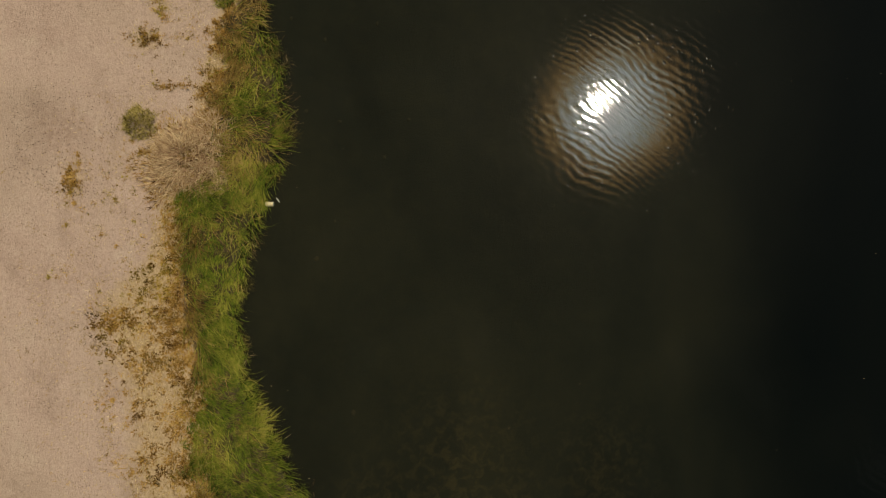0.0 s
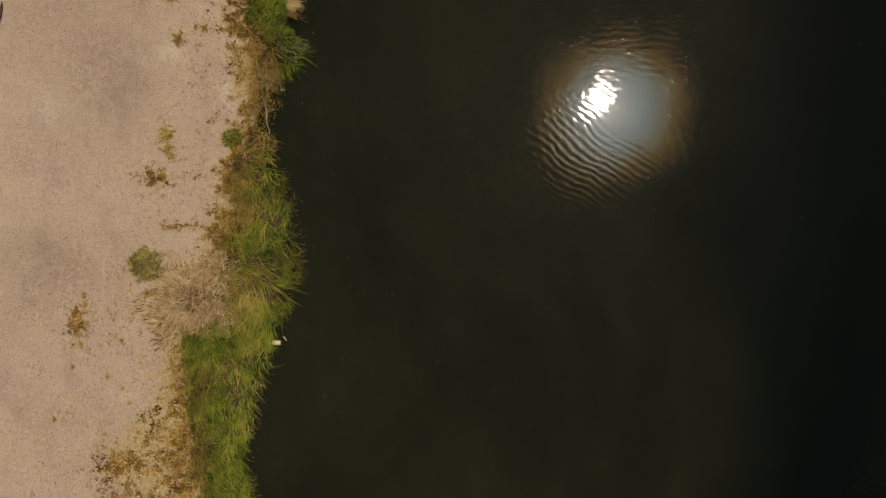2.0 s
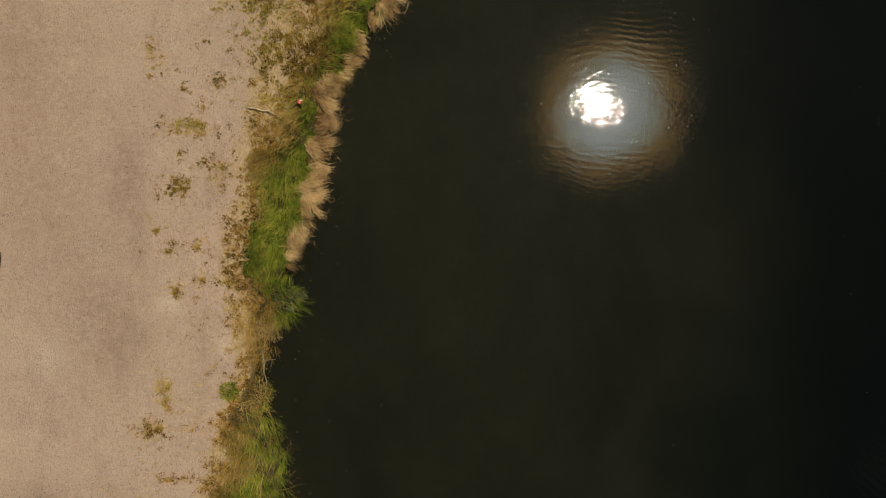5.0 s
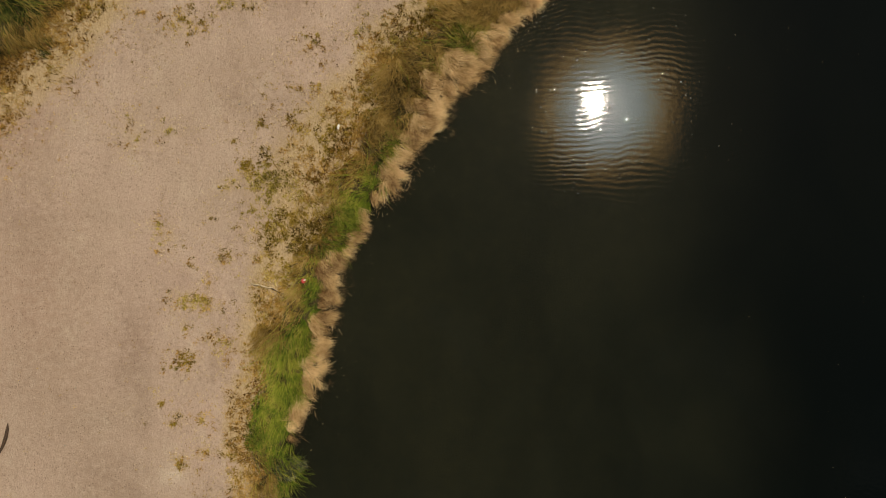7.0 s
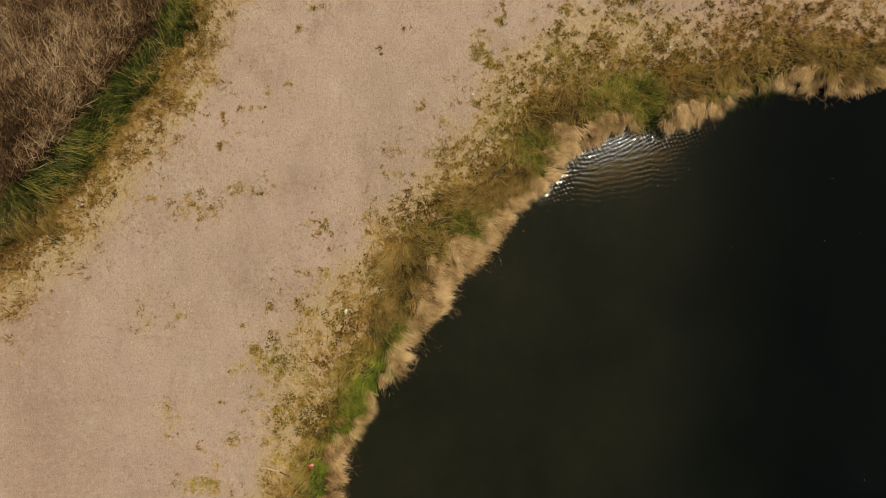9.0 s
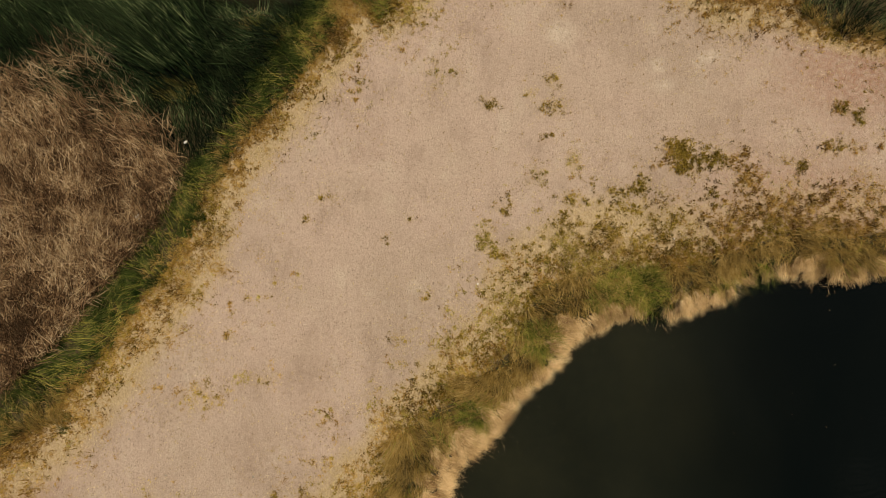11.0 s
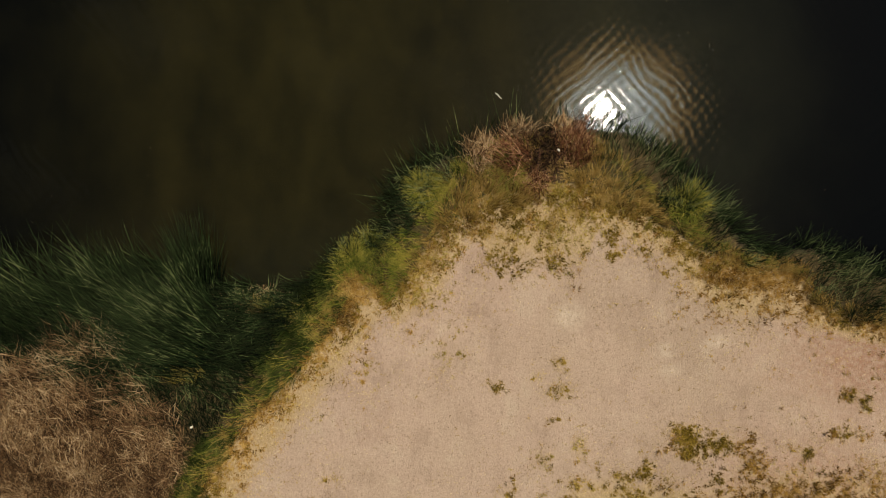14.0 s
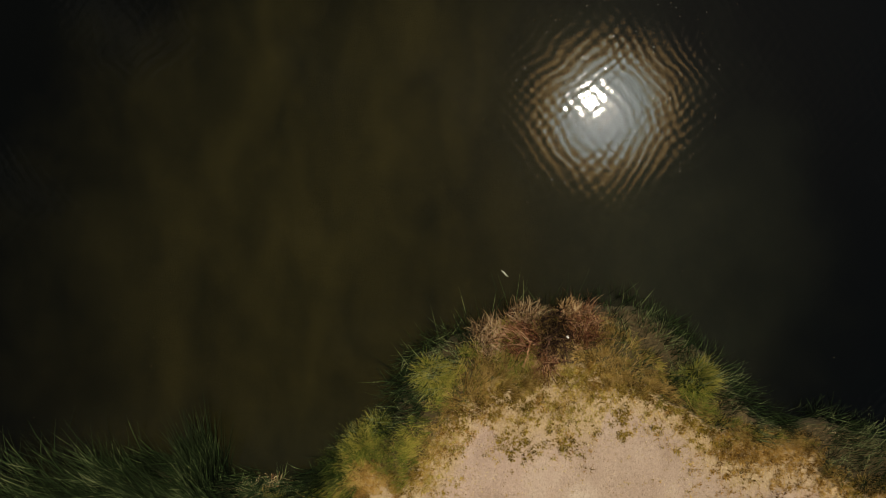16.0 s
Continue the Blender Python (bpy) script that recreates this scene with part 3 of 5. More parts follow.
def wobble(x, y, scale, seed):
    """A smooth random field of about -1 to 1."""
    r = np.random.default_rng(seed)
    out = np.zeros_like(np.asarray(x, float))
    for _ in range(7):
        k = r.normal(0, 1, 2) / scale
        out += np.sin(k[0] * x + k[1] * y + r.uniform(0, 6.28))
    return out / 3.2


def nearest(line, x, y):
    """Distance to a line, and the widths there."""
    best = np.full(x.shape, 1e9)
    where = np.zeros((x.size, line.shape[1] - 2)).reshape(*x.shape, -1)
    side = np.zeros_like(best)
    for a, b in zip(line[:-1], line[1:]):
        d = b[:2] - a[:2]
        s = np.clip(((x - a[0]) * d[0] + (y - a[1]) * d[1]) / (d @ d), 0, 1)
        ex, ey = x - a[0] - s * d[0], y - a[1] - s * d[1]
        dist = np.hypot(ex, ey)
        m = dist < best
        best[m], side[m] = dist[m], np.sign(d[0] * ey - d[1] * ex)[m]
        if line.shape[1] > 2:
            where[m] = a[2:] + s[m][:, None] * (b[2:] - a[2:])
    return best, side, where


def inside(poly, x, y):
    result = np.zeros(x.shape, bool)
    for (ax, ay), (bx, by) in zip(poly, np.roll(poly, -1, 0)):
        cross = (ay > y) != (by > y)
        with np.errstate(divide="ignore", invalid="ignore"):
            result ^= cross & (x < (bx - ax) * (y - ay) / (by - ay + 1e-12) + ax)
    return result


def shore_distance(x, y):
    """Metres from the waterline, positive on land."""
    d = nearest(np.vstack([LAND, LAND[:1]]), x, y)[0]
    return np.where(inside(LAND, x, y), d, -d) - 0.07 + 0.035 * wobble(x, y, 0.09, 3) + 0.03 * wobble(x, y, 0.3, 4)


def raw_z(x, y):
    d = shore_distance(x, y)
    rise = np.clip((d + 0.02) / 0.30, 0, 1)
    land = WATER_Z - 0.03 + (0.03 - WATER_Z) * rise * rise * (3 - 2 * rise)
    bed = WATER_Z - 0.03 - 0.22 * np.clip(-d, 0, 1.0) - 0.12 * np.clip(-d - 1, 0, 6)
    relief = 0.010 * wobble(x, y, 0.5, 5) + 0.004 * wobble(x, y, 0.11, 6)
    return np.where(d > -0.02, land, bed) + relief * np.clip(d * 3, 0, 1)


# the plan on a fine grid, to look places up quickly
CELL = 0.05
GX, GY = np.arange(-8.0, 8.01, CELL), np.arange(-5.0, 23.51, CELL)
FX, FY = (g.ravel() for g in np.meshgrid(GX, GY))
FZ = raw_z(FX, FY)


def grid_at(field, x, y):
    u = np.clip((np.asarray(x, float) - GX[0]) / CELL, 0, len(GX) - 1.001)
    v = np.clip((np.asarray(y, float) - GY[0]) / CELL, 0, len(GY) - 1.001)
    i, j = u.astype(int), v.astype(int)
    f, g = u - i, v - j
    q = field.reshape(len(GY), len(GX))
    return (q[j, i] * (1 - f) + q[j, i + 1] * f) * (1 - g) + (q[j + 1, i] * (1 - f) + q[j + 1, i + 1] * f) * g


def ground_z(x, y):
    return grid_at(FZ, x, y)


def line_field(line, sign, setback):
    """Distance inland from a line, the edges of its belts, and the way out to the water."""
    d, side, wd = nearest(line, FX, FY)
    d = d * np.where(side * sign > 0, 1.0, -1.0) - setback
    soft = d.reshape(len(GY), len(GX))
    for _ in range(4):
        soft = (soft + np.roll(soft, 1, 0) + np.roll(soft, -1, 0) + np.roll(soft, 1, 1) + np.roll(soft, -1, 1)) / 5
    gy, gx = np.gradient(soft)
    return d, np.concatenate([np.zeros((len(d), 1)), np.cumsum(wd, 1)], 1), np.arctan2(-gy, -gx).ravel()


FIELD = {}


def to_mesh(name, verts, tris, mat, along=None, tone=None, smooth=False):
    me = bpy.data.meshes.new(name)
    me.vertices.add(len(verts))
    me.vertices.foreach_set("co", np.ascontiguousarray(verts, np.float32).ravel())
    me.loops.add(tris.size)
    me.loops.foreach_set("vertex_index", np.ascontiguousarray(tris, np.int32).ravel())
    me.polygons.add(len(tris))
    me.polygons.foreach_set("loop_start", np.arange(len(tris), dtype=np.int32) * 3)
    if along is not None:
        me.attributes.new("along", "FLOAT", "POINT").data.foreach_set("value", np.ascontiguousarray(along, np.float32))
    if tone is not None:
        me.attributes.new("tone", "FLOAT", "POINT").data.foreach_set("value", np.ascontiguousarray(tone, np.float32))
    me.update(calc_edges=True)
    me.polygons.foreach_set("use_smooth", np.full(len(tris), smooth))
    me.materials.append(mat)
    return me


def make_ground():
    """One sheet: fine where it is seen, coarse to the horizon."""
    out = [8, 10, 14, 20, 35, 60, 110, 220, 450, 900, 1800]
    xs = np.concatenate([[-6.9 - o for o in out[::-1]], np.arange(-7.4, 7.41, 0.055), [6.9 + o for o in out]])
    ys = np.concatenate([[-3.6 - o for o in out[::-1]], np.arange(-4.2, 23.6, 0.055), [22 + o for o in out]])
    gx, gy = np.meshgrid(xs, ys)
    x, y = gx.ravel(), gy.ravel()
    z = raw_z(x, y)
    far = np.clip((np.hypot(x, y - 9) - 30) / 200, 0, 1)
    z = np.where(far > 0, z * (1 - far) - 0.5 * far, z)
    w, h = len(xs), len(ys)
    i = (np.arange(h - 1)[:, None] * w + np.arange(w - 1)[None, :]).ravel()
    tris = np.concatenate([np.stack([i, i + 1, i + w + 1], 1), np.stack([i, i + w + 1, i + w], 1)])
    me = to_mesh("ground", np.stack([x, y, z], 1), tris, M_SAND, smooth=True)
    litter, turf = np.zeros_like(x), np.zeros_like(x)
    for line, sign in ((EAST, 1), (NORTH, -1), (REEDS, -1)):
        d, side, wd = nearest(line, x, y)
        d = np.where(side * sign > 0, d, 0.0)
        green, total = wd[:, 0] + wd[:, 1], wd.sum(1)
        ok = (total > 0.05) & ((side * sign > 0) | (line is not EAST))
        litter = np.maximum(litter, np.where(ok, np.clip((total * 1.12 - d) / (0.45 * (total - green) + 0.1), 0, 1), 0))
        turf = np.maximum(turf, np.where(ok, np.clip((green - d) / 0.12 + 0.5, 0, 1), 0))
    litter *= 1 - 0.45 * np.clip((x - 2.6) / 1.5, 0, 1) * (y < 15.5)
    for cx, cy, rx, ry, kind, cover in PATCHES:
        litter = np.maximum(litter, (1.0 if kind == 1 else 0.8) * cover * np.exp(-((x - cx) ** 2 / (1.7 * rx * rx) + (y - cy) ** 2 / (1.7 * ry * ry))))
    reed = in_reeds(x, y)
    turf = np.maximum(turf, reed)
    red, pale, grey, algae = (np.zeros_like(x) for _ in range(4))
    spots = ((red, 6.1, 16.2, 1.15, 0.8, 0.9), (red, 5.4, 14.0, 1.6, 0.9, 0.9), (red, -5.9, 10.1, 0.7, 0.9, 0.5), (pale, 1.73, 16.68, 0.20, 0.16, 0.9), (pale, 3.14, 16.22, 0.12, 0.10, 0.9), (pale, 3.23, 15.93, 0.14, 0.08, 0.8), (pale, 3.92, 16.36, 0.16, 0.10, 0.9), (pale, -2.80, 4.65, 0.14, 0.20, 0.7),
             (pale, -3.52, 5.24, 0.16, 0.14, 0.9), (pale, -5.15, 4.54, 0.35, 0.25, 0.6), (grey, -4.97, 2.37, 0.45, 0.38, 0.8), (grey, 0.38, 16.72, 0.20, 0.12, 0.8), (grey, -4.12, 6.94, 0.34, 0.85, 0.8), (grey, -4.51, 5.05, 0.60, 0.9, 0.75))
    weeds_under = ((algae, 0.1, -2.4, 0.9, 0.9, 1.0), (algae, 0.7, -3.3, 0.8, 0.8, 1.0), (algae, -0.9, -2.9, 0.6, 0.6, 1.0), (algae, 2.3, -2.6, 0.7, 0.7, 1.0), (grey, -4.95, 8.04, 0.6, 0.5, 0.4), (grey, -2.64, 10.74, 0.5, 0.45, 0.45), (grey, -1.82, 11.75, 0.4, 0.45, 0.5), (grey, -2.69, 10.40, 0.35, 0.3, 0.4), (grey, -4.8, 6.2, 1.1, 1.6, 0.42), (red, -5.5, 7.6, 0.8, 1.3, 0.28), (grey, -5.3, 8.7, 0.9, 0.9, 0.4))
    for field, cx, cy, rx, ry, amount in spots + weeds_under:
        np.maximum(field, amount * np.exp(-((x - cx) ** 2 / (rx * rx) + (y - cy) ** 2 / (ry * ry))), out=field)
    for key, value in (("litter", litter), ("turf", turf), ("red_soil", red), ("pale_soil", pale), ("grey_soil", grey), ("algae", algae)):
        me.attributes.new(key, "FLOAT", "POINT").data.foreach_set("value", value.astype(np.float32))
    tagged(new("ground", me), "packed tan sandy soil with straw litter and muddy banks", "ground", kind="structure")


def in_reeds(x, y):
    d, side, _ = nearest(REEDS, x, y)
    return ((side > 0) & (y > 9) & (x < -1.9) & (shore_distance(x, y) > -0.1)).astype(float)


def make_water():
    xs = np.concatenate([[-2000, -60], np.arange(-8, 8.01, 0.16), [60, 2000.0]])
    ys = np.concatenate([[-2000, -60], np.arange(-6, 24.01, 0.16), [80, 2000.0]])
    gx, gy = np.meshgrid(xs, ys)
    w = len(xs)
    i = (np.arange(len(ys) - 1)[:, None] * w + np.arange(w - 1)[None, :]).ravel()
    tris = np.concatenate([np.stack([i, i + 1, i + w + 1], 1), np.stack([i, i + w + 1, i + w], 1)])
    me = to_mesh("water", np.stack([gx.ravel(), gy.ravel(), np.full(gx.size, WATER_Z)], 1), tris, M_WATER, smooth=True)
    # choppy small waves along the windward bank
    d = shore_distance(gx.ravel(), gy.ravel())
    lee = np.exp(-(d / 0.28) ** 2) * np.clip((gy.ravel() - 9.0) / 1.2, 0, 1) * np.clip((15 - gy.ravel()) / 1.0, 0, 1)
    me.attributes.new("lee", "FLOAT", "POINT").data.foreach_set("value", lee.astype(np.float32))
    tagged(new("water", me), "dark murky pond water with small ripples and sun glint", "water", kind="structure")


# ---- plants ----


def blades(base, length, width, az, lean, droop, floor=None, shape=(1.0, 0.9, 0.55), bend=0.0, levels=3, tone=None):
    """Tapered bent blades as one mesh's arrays: vertices, triangles, the place along each blade and its tone."""
    n = len(base)
    twist = rng.uniform(-0.5, 0.5, n)
    rows, along = [], []
    p = np.array(base, float)
    a = np.array(az, float)
    floor = p[:, 2] if floor is None else floor
    for k in range(levels + 1):
        side = np.stack([-np.sin(a) * np.cos(twist), np.cos(a) * np.cos(twist), np.sin(twist)], 1)
        if k < levels:
            half = (width * shape[min(k, len(shape) - 1)] * 0.5)[:, None] * side
            rows += [p - half, p + half]
            along += [k / levels] * 2
        else:
            rows.append(p)
            along.append(1.0)
        th = lean + droop * (k + 0.5) / levels
        a = a + bend / levels
        stepv = np.stack([np.sin(th) * np.cos(a), np.sin(th) * np.sin(a), np.cos(th)], 1) * (length / levels)[:, None]
        p = p + stepv
        p[:, 2] = np.maximum(p[:, 2], floor + 0.004 + 0.01 * rng.random(n))
    m = 2 * levels + 1
    verts = np.stack(rows, 1).reshape(-1, 3)
    one = []
    for k in range(levels - 1):
        o = 2 * k
        one += [(o, o + 1, o + 3), (o, o + 3, o + 2)]
    one.append((2 * levels - 2, 2 * levels - 1, 2 * levels))
    tris = (np.arange(n)[:, None, None] * m + np.array(one)[None]).reshape(-1, 3)
    tone = rng.random(n) if tone is None else 0.65 * tone + 0.35 * rng.random(n)
    return verts, tris, np.tile(along, n), np.repeat(tone, m)


def merge(parts):
    o, tris = 0, []
    for p in parts:
        tris.append(p[1] + o)
        o += len(p[0])
    return np.concatenate([p[0] for p in parts]), np.concatenate(tris), np.concatenate([p[2] for p in parts]), np.concatenate([p[3] for p in parts])


def stuff(name, parts, mat, label, category):
    v, t, a, tone = merge(parts)
    return tagged(new(name, to_mesh(name, v, t, mat, a, tone)), label, category, kind="stuff")


def belt(key, col0, col1, density, spill=0.0, ragged=0.3, seed=1, power=1.0):
    """Random places in a belt along a shore, with the way out to the water and how far in (0 to 1) each lies."""
    d, edges, out = FIELD[key]
    lo, hi = edges[:, col0], edges[:, col1] + (0.15 * (edges[:, 3] - edges[:, 2]) if col1 == 3 else 0.0)
    hi2 = lo + (hi - lo) * (1 + ragged * wobble(FX, FY, 0.16, seed))
    u = (d - lo + spill) / np.maximum(hi2 - lo + spill, 1e-3)
    ok = (u > 0) & (u < 1) & (hi - lo > 0.03) & (np.abs(FX) < 7.5) & (FY > -4.5) & (FY < 20.5)
    chance = np.where(ok, density * CELL * CELL * np.clip(1 - u, 0.02, 1) ** (power - 1), 0)
    count = rng.poisson(chance)
    i = np.repeat(np.arange(len(FX)), count)
    n = len(i)
    return FX[i] + rn(n, -0.5, 0.5) * CELL, FY[i] + rn(n, -0.5, 0.5) * CELL, out[i], u[i]


def based(x, y, sink=0.01):
    return np.stack([x, y, ground_z(x, y) - sink], 1)


def flow(x, y, scale, seed, amount):
    return amount * wobble(x, y, scale, seed)


def rn(n, lo, hi):
    return rng.uniform(lo, hi, n)


def greenness(key, x, y):
    """How green the grass is along the shores, about 0 to 1."""
    if key == "east":
        g = np.interp(y, [-3, 3, 4.0, 4.6, 5.2, 8.0, 9.2, 10.0, 13.5], [0.85, 0.85, 0.55, 0.2, 0.8, 0.95, 0.75, 0.24, 0.12])
    elif key == "north":
        g = np.interp(x, [-2, -0.3, 0.8, 1.6, 2.2, 3.2, 4.5], [0.8, 0.7, 0.5, 0.15, 0.2, 0.55, 0.35])
    else:
        g = np.interp(y, [10, 12, 14, 17], [0.75, 0.8, 0.9, 0.85])
    return g + 0.22 * wobble(x, y, 0.22, 71) + 0.22 * wobble(x, y, 0.7, 72)


def clumped(x, y, out, per, radius):
    """Tufts of blades round each place."""
    i = np.repeat(np.arange(len(x)), per)
    a, r = rn(len(i), 0, 6.28), radius * np.sqrt(rng.random(len(i)))
    return x[i] + r * np.cos(a), y[i] + r * np.sin(a), out[i], a, i


def grass_belts():
    bright, mossy, dark, olive = [], [], [], []
    for key, tall, swing in (("east", 1.0, -0.9), ("north", 0.75, 0.2), ("reeds", 0.75, 0.3)):
        x0, y0, out0, u0 = belt(key, 1, 2, 150, spill=0.04, ragged=0.3, seed=11)
        size = np.clip(0.80 + 0.45 * wobble(x0, y0, 0.2, 13) + rng.normal(0, 0.15, len(x0)), 0.4, 1.4)
        tuft = np.clip(0.5 + 0.26 * wobble(x0, y0, 0.13, 14) + rng.normal(0, 0.24, len(x0)), 0, 1)
        twist = rng.normal(0, 0.30, len(x0))
        x, y, out, a, i = clumped(x0, y0, out0, 26, 0.045)
        n = len(x)
        az0 = out + swing + flow(x, y, 0.35, 12, 1.1) + twist[i]
        az = np.arctan2(np.sin(az0) + 0.42 * np.sin(a), np.cos(az0) + 0.42 * np.cos(a)) + rng.normal(0, 0.16, n)
        kind = greenness(key, x0, y0)[i] + (0.42 if key == "reeds" else 0.20) - 0.72 * u0[i] + rng.normal(0, 0.10, n)
        length = rn(n, 0.12, 0.30) * tall * size[i]

        def arr(m):
            c = m.sum()
            b = based(x[m], y[m])
            return blades(b, length[m], rn(c, 0.0035, 0.0085), az[m], rn(c, 0.25, 0.85), rn(c, 0.4, 1.0), b[:, 2] - 0.12, bend=rng.normal(0, 0.3, c), tone=tuft[i][m])

        green = kind > 0.42
        olive.append(arr(~green))
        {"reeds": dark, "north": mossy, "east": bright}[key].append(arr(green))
        # single long blades lying over the rest
        x, y, out, u = belt(key, 1, 2, 240, spill=0.0, ragged=0.2, seed=11)
        n = len(x)
        az = out + flow(x, y, 0.35, 12, 1.2) + rng.normal(0, 0.35, n) + swing * 1.2
        kind = greenness(key, x, y) + rng.normal(0, 0.25, n) > 0.5
        for m, into in ((kind, bright if key == "east" else mossy), (~kind, olive)):
            c = m.sum()
            into.append(blades(based(x[m], y[m]), rn(c, 0.26, 0.46) * tall, rn(c, 0.004, 0.0075), az[m], rn(c, 0.4, 0.9), rn(c, 0.6, 1.0), based(x[m], y[m])[:, 2] - 0.14, bend=rng.normal(0, 0.5, c), tone=rn(c, 0.5, 1.2)))
    # a close low sward under the long blades
    low = []
    for key in FIELD:
        x, y, out, u = belt(key, 1, 2, 1500, spill=0.10, ragged=0.2, seed=11)
        n = len(x)
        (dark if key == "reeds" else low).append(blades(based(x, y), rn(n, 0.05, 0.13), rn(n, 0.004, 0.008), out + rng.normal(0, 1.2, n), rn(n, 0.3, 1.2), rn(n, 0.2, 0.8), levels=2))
    stuff("low_sward", low, M_SWARD, "short olive green sward under the bank grass", "grass")
    stuff("bank_grass", bright, M_GREEN, "long green bank grass leaning towards the pond", "grass")
    stuff("moss_grass", mossy, M_MOSS, "darker green grass round the point", "grass")
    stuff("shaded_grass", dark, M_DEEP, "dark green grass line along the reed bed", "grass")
    stuff("olive_grass", olive, M_OLIVE, "olive brown and yellowing grass on the bank", "grass")


def straw_fringe():
    x0, y0, out0, u0 = belt("east", 0, 1, 330, spill=-0.02, ragged=0.35, seed=21)
    x, y, out, a, i = clumped(x0, y0, out0, 30, 0.05)
    n = len(x)
    lobe = wobble(x, y, 0.14, 22)
    az = out + 0.42 * lobe + flow(x, y, 0.4, 25, 0.5) + (0.22 * rng.normal(0, 1, len(x0)))[i] + rng.normal(0, 0.16, n)
    b = based(x, y)
    b[:, 2] = np.maximum(b[:, 2], WATER_Z) + 0.02 + (0.15 * np.sin(np.pi * np.clip(u0, 0, 1)) * np.clip(0.8 + 0.4 * wobble(x0, y0, 0.12, 26), 0.3, 1.3))[i]
    tone = np.clip(0.5 + 0.25 * wobble(x0, y0, 0.08, 27) + rng.normal(0, 0.2, len(x0)), 0, 1)[i]
    parts = [blades(b, rn(n, 0.08, 0.20), rn(n, 0.003, 0.0065), az, rn(n, 0.85, 1.35), rn(n, 0.3, 0.9), np.full(n, WATER_Z - 0.02), bend=rng.normal(0, 0.35, n), tone=tone)]
    stuff("straw_fringe", parts, M_STRAW, "pale dry straw hanging over the waterline", "dry grass")
    # thin dead stems standing in the edge of the water
    d, edges, out = FIELD["east"]
    pick = np.flatnonzero((d > -0.16) & (d < 0.05) & (np.abs(FX) < 7.5) & (FY < 13.5))
    i = rng.choice(pick, 2600)
    i = i[wobble(FX[i], FY[i], 0.25, 24) > 0.1]
    n = len(i)
    x, y = FX[i] + rn(n, -0.03, 0.03), FY[i] + rn(n, -0.03, 0.03)
    b = np.stack([x, y, np.full(n, WATER_Z - 0.02)], 1)
    twigs = [blades(b, rn(n, 0.06, 0.20), rn(n, 0.003, 0.006), out[i] + rng.normal(0, 0.9, n), rn(n, 0.2, 1.3), rng.normal(0.2, 0.5, n), bend=rng.normal(0, 0.6, n))]
    stuff("drowned_stems", twigs, M_THATCH, "thin dead stems standing in the shallow water", "stems")


def weed_cover():
    """How thick the low weeds stand, 0 to 1, over the plan."""
    cover = np.zeros(len(FX))
    for key in FIELD:
        d, edges, _ = FIELD[key]
        lo, hi = edges[:, 2], edges[:, 3]
        u = (d - lo) / np.maximum(hi - lo, 0.05)
        tail = 0.32 * np.exp(-np.clip(d - hi, 0, 9) / 0.55)
        thick = np.where(u < 1, 0.86 - 0.56 * np.clip(u, 0, 1), tail)
        cover = np.maximum(cover, np.where((hi - lo > 0.04) & (d > lo - 0.06) & (d < hi + 1.4), thick, 0))
    for cx, cy, rx, ry, kind, c in PATCHES:
        r = np.sqrt(((FX - cx) / rx) ** 2 + ((FY - cy) / ry) ** 2)
        cover = np.maximum(cover, (0.10 + 1.12 * c) * np.exp(-0.50 * r * r))
    free = (in_reeds(FX, FY) < 0.5) & (shore_distance(FX, FY) > 0.12) & (FIELD["east"][0] > FIELD["east"][1][:, 2] - 0.1)
    return np.where(free, cover, 0)


def weed_kind(x, y):
    """Which weed grows where: 0 olive, 1 yellow-green, 2 brown."""
    score = np.stack([0.30 + 0 * x, 0.10 + 0 * x, 0.24 + 0 * x])
    east = x < 1.5 + 0.25 * (y - 10)
    score[2] += np.where(east & (y < 3), 0.25, 0) + np.where((y > 9.3) & (y < 11) & (x > -2.2), 0.3, 0) + np.where((x > 3.2) & (y < 15), 0.25, 0) + np.where((x > 3.6) & (y > 16), 0.35, 0) + np.where(x < -3.2 + 0.4 * (y - 12), 0.30, 0)
    score[1] += np.where((y > 7.6) & (y < 9.4) & (x > -2.9), 0.22, 0) + np.where((y > 11) & (x > 0.5) & (x < 2.6) & (y < 14.5), 0.18, 0)
    score[2] += np.where(east & (y > 3) & (y < 7.8), 0.22, 0)
    score[1] += np.where((y > 16.8) & (x > -0.5) & (x < 3.2), 0.20, 0)
    for cx, cy, rx, ry, kind, c in PATCHES:
        score[kind] += 0.45 * np.exp(-(((x - cx) / rx) ** 2 + ((y - cy) / ry) ** 2))
    for k in range(3):
        score[k] += 0.22 * wobble(x, y, 0.22, 80 + k) + rng.normal(0, 0.14, len(x))
    return np.argmax(score, 0)


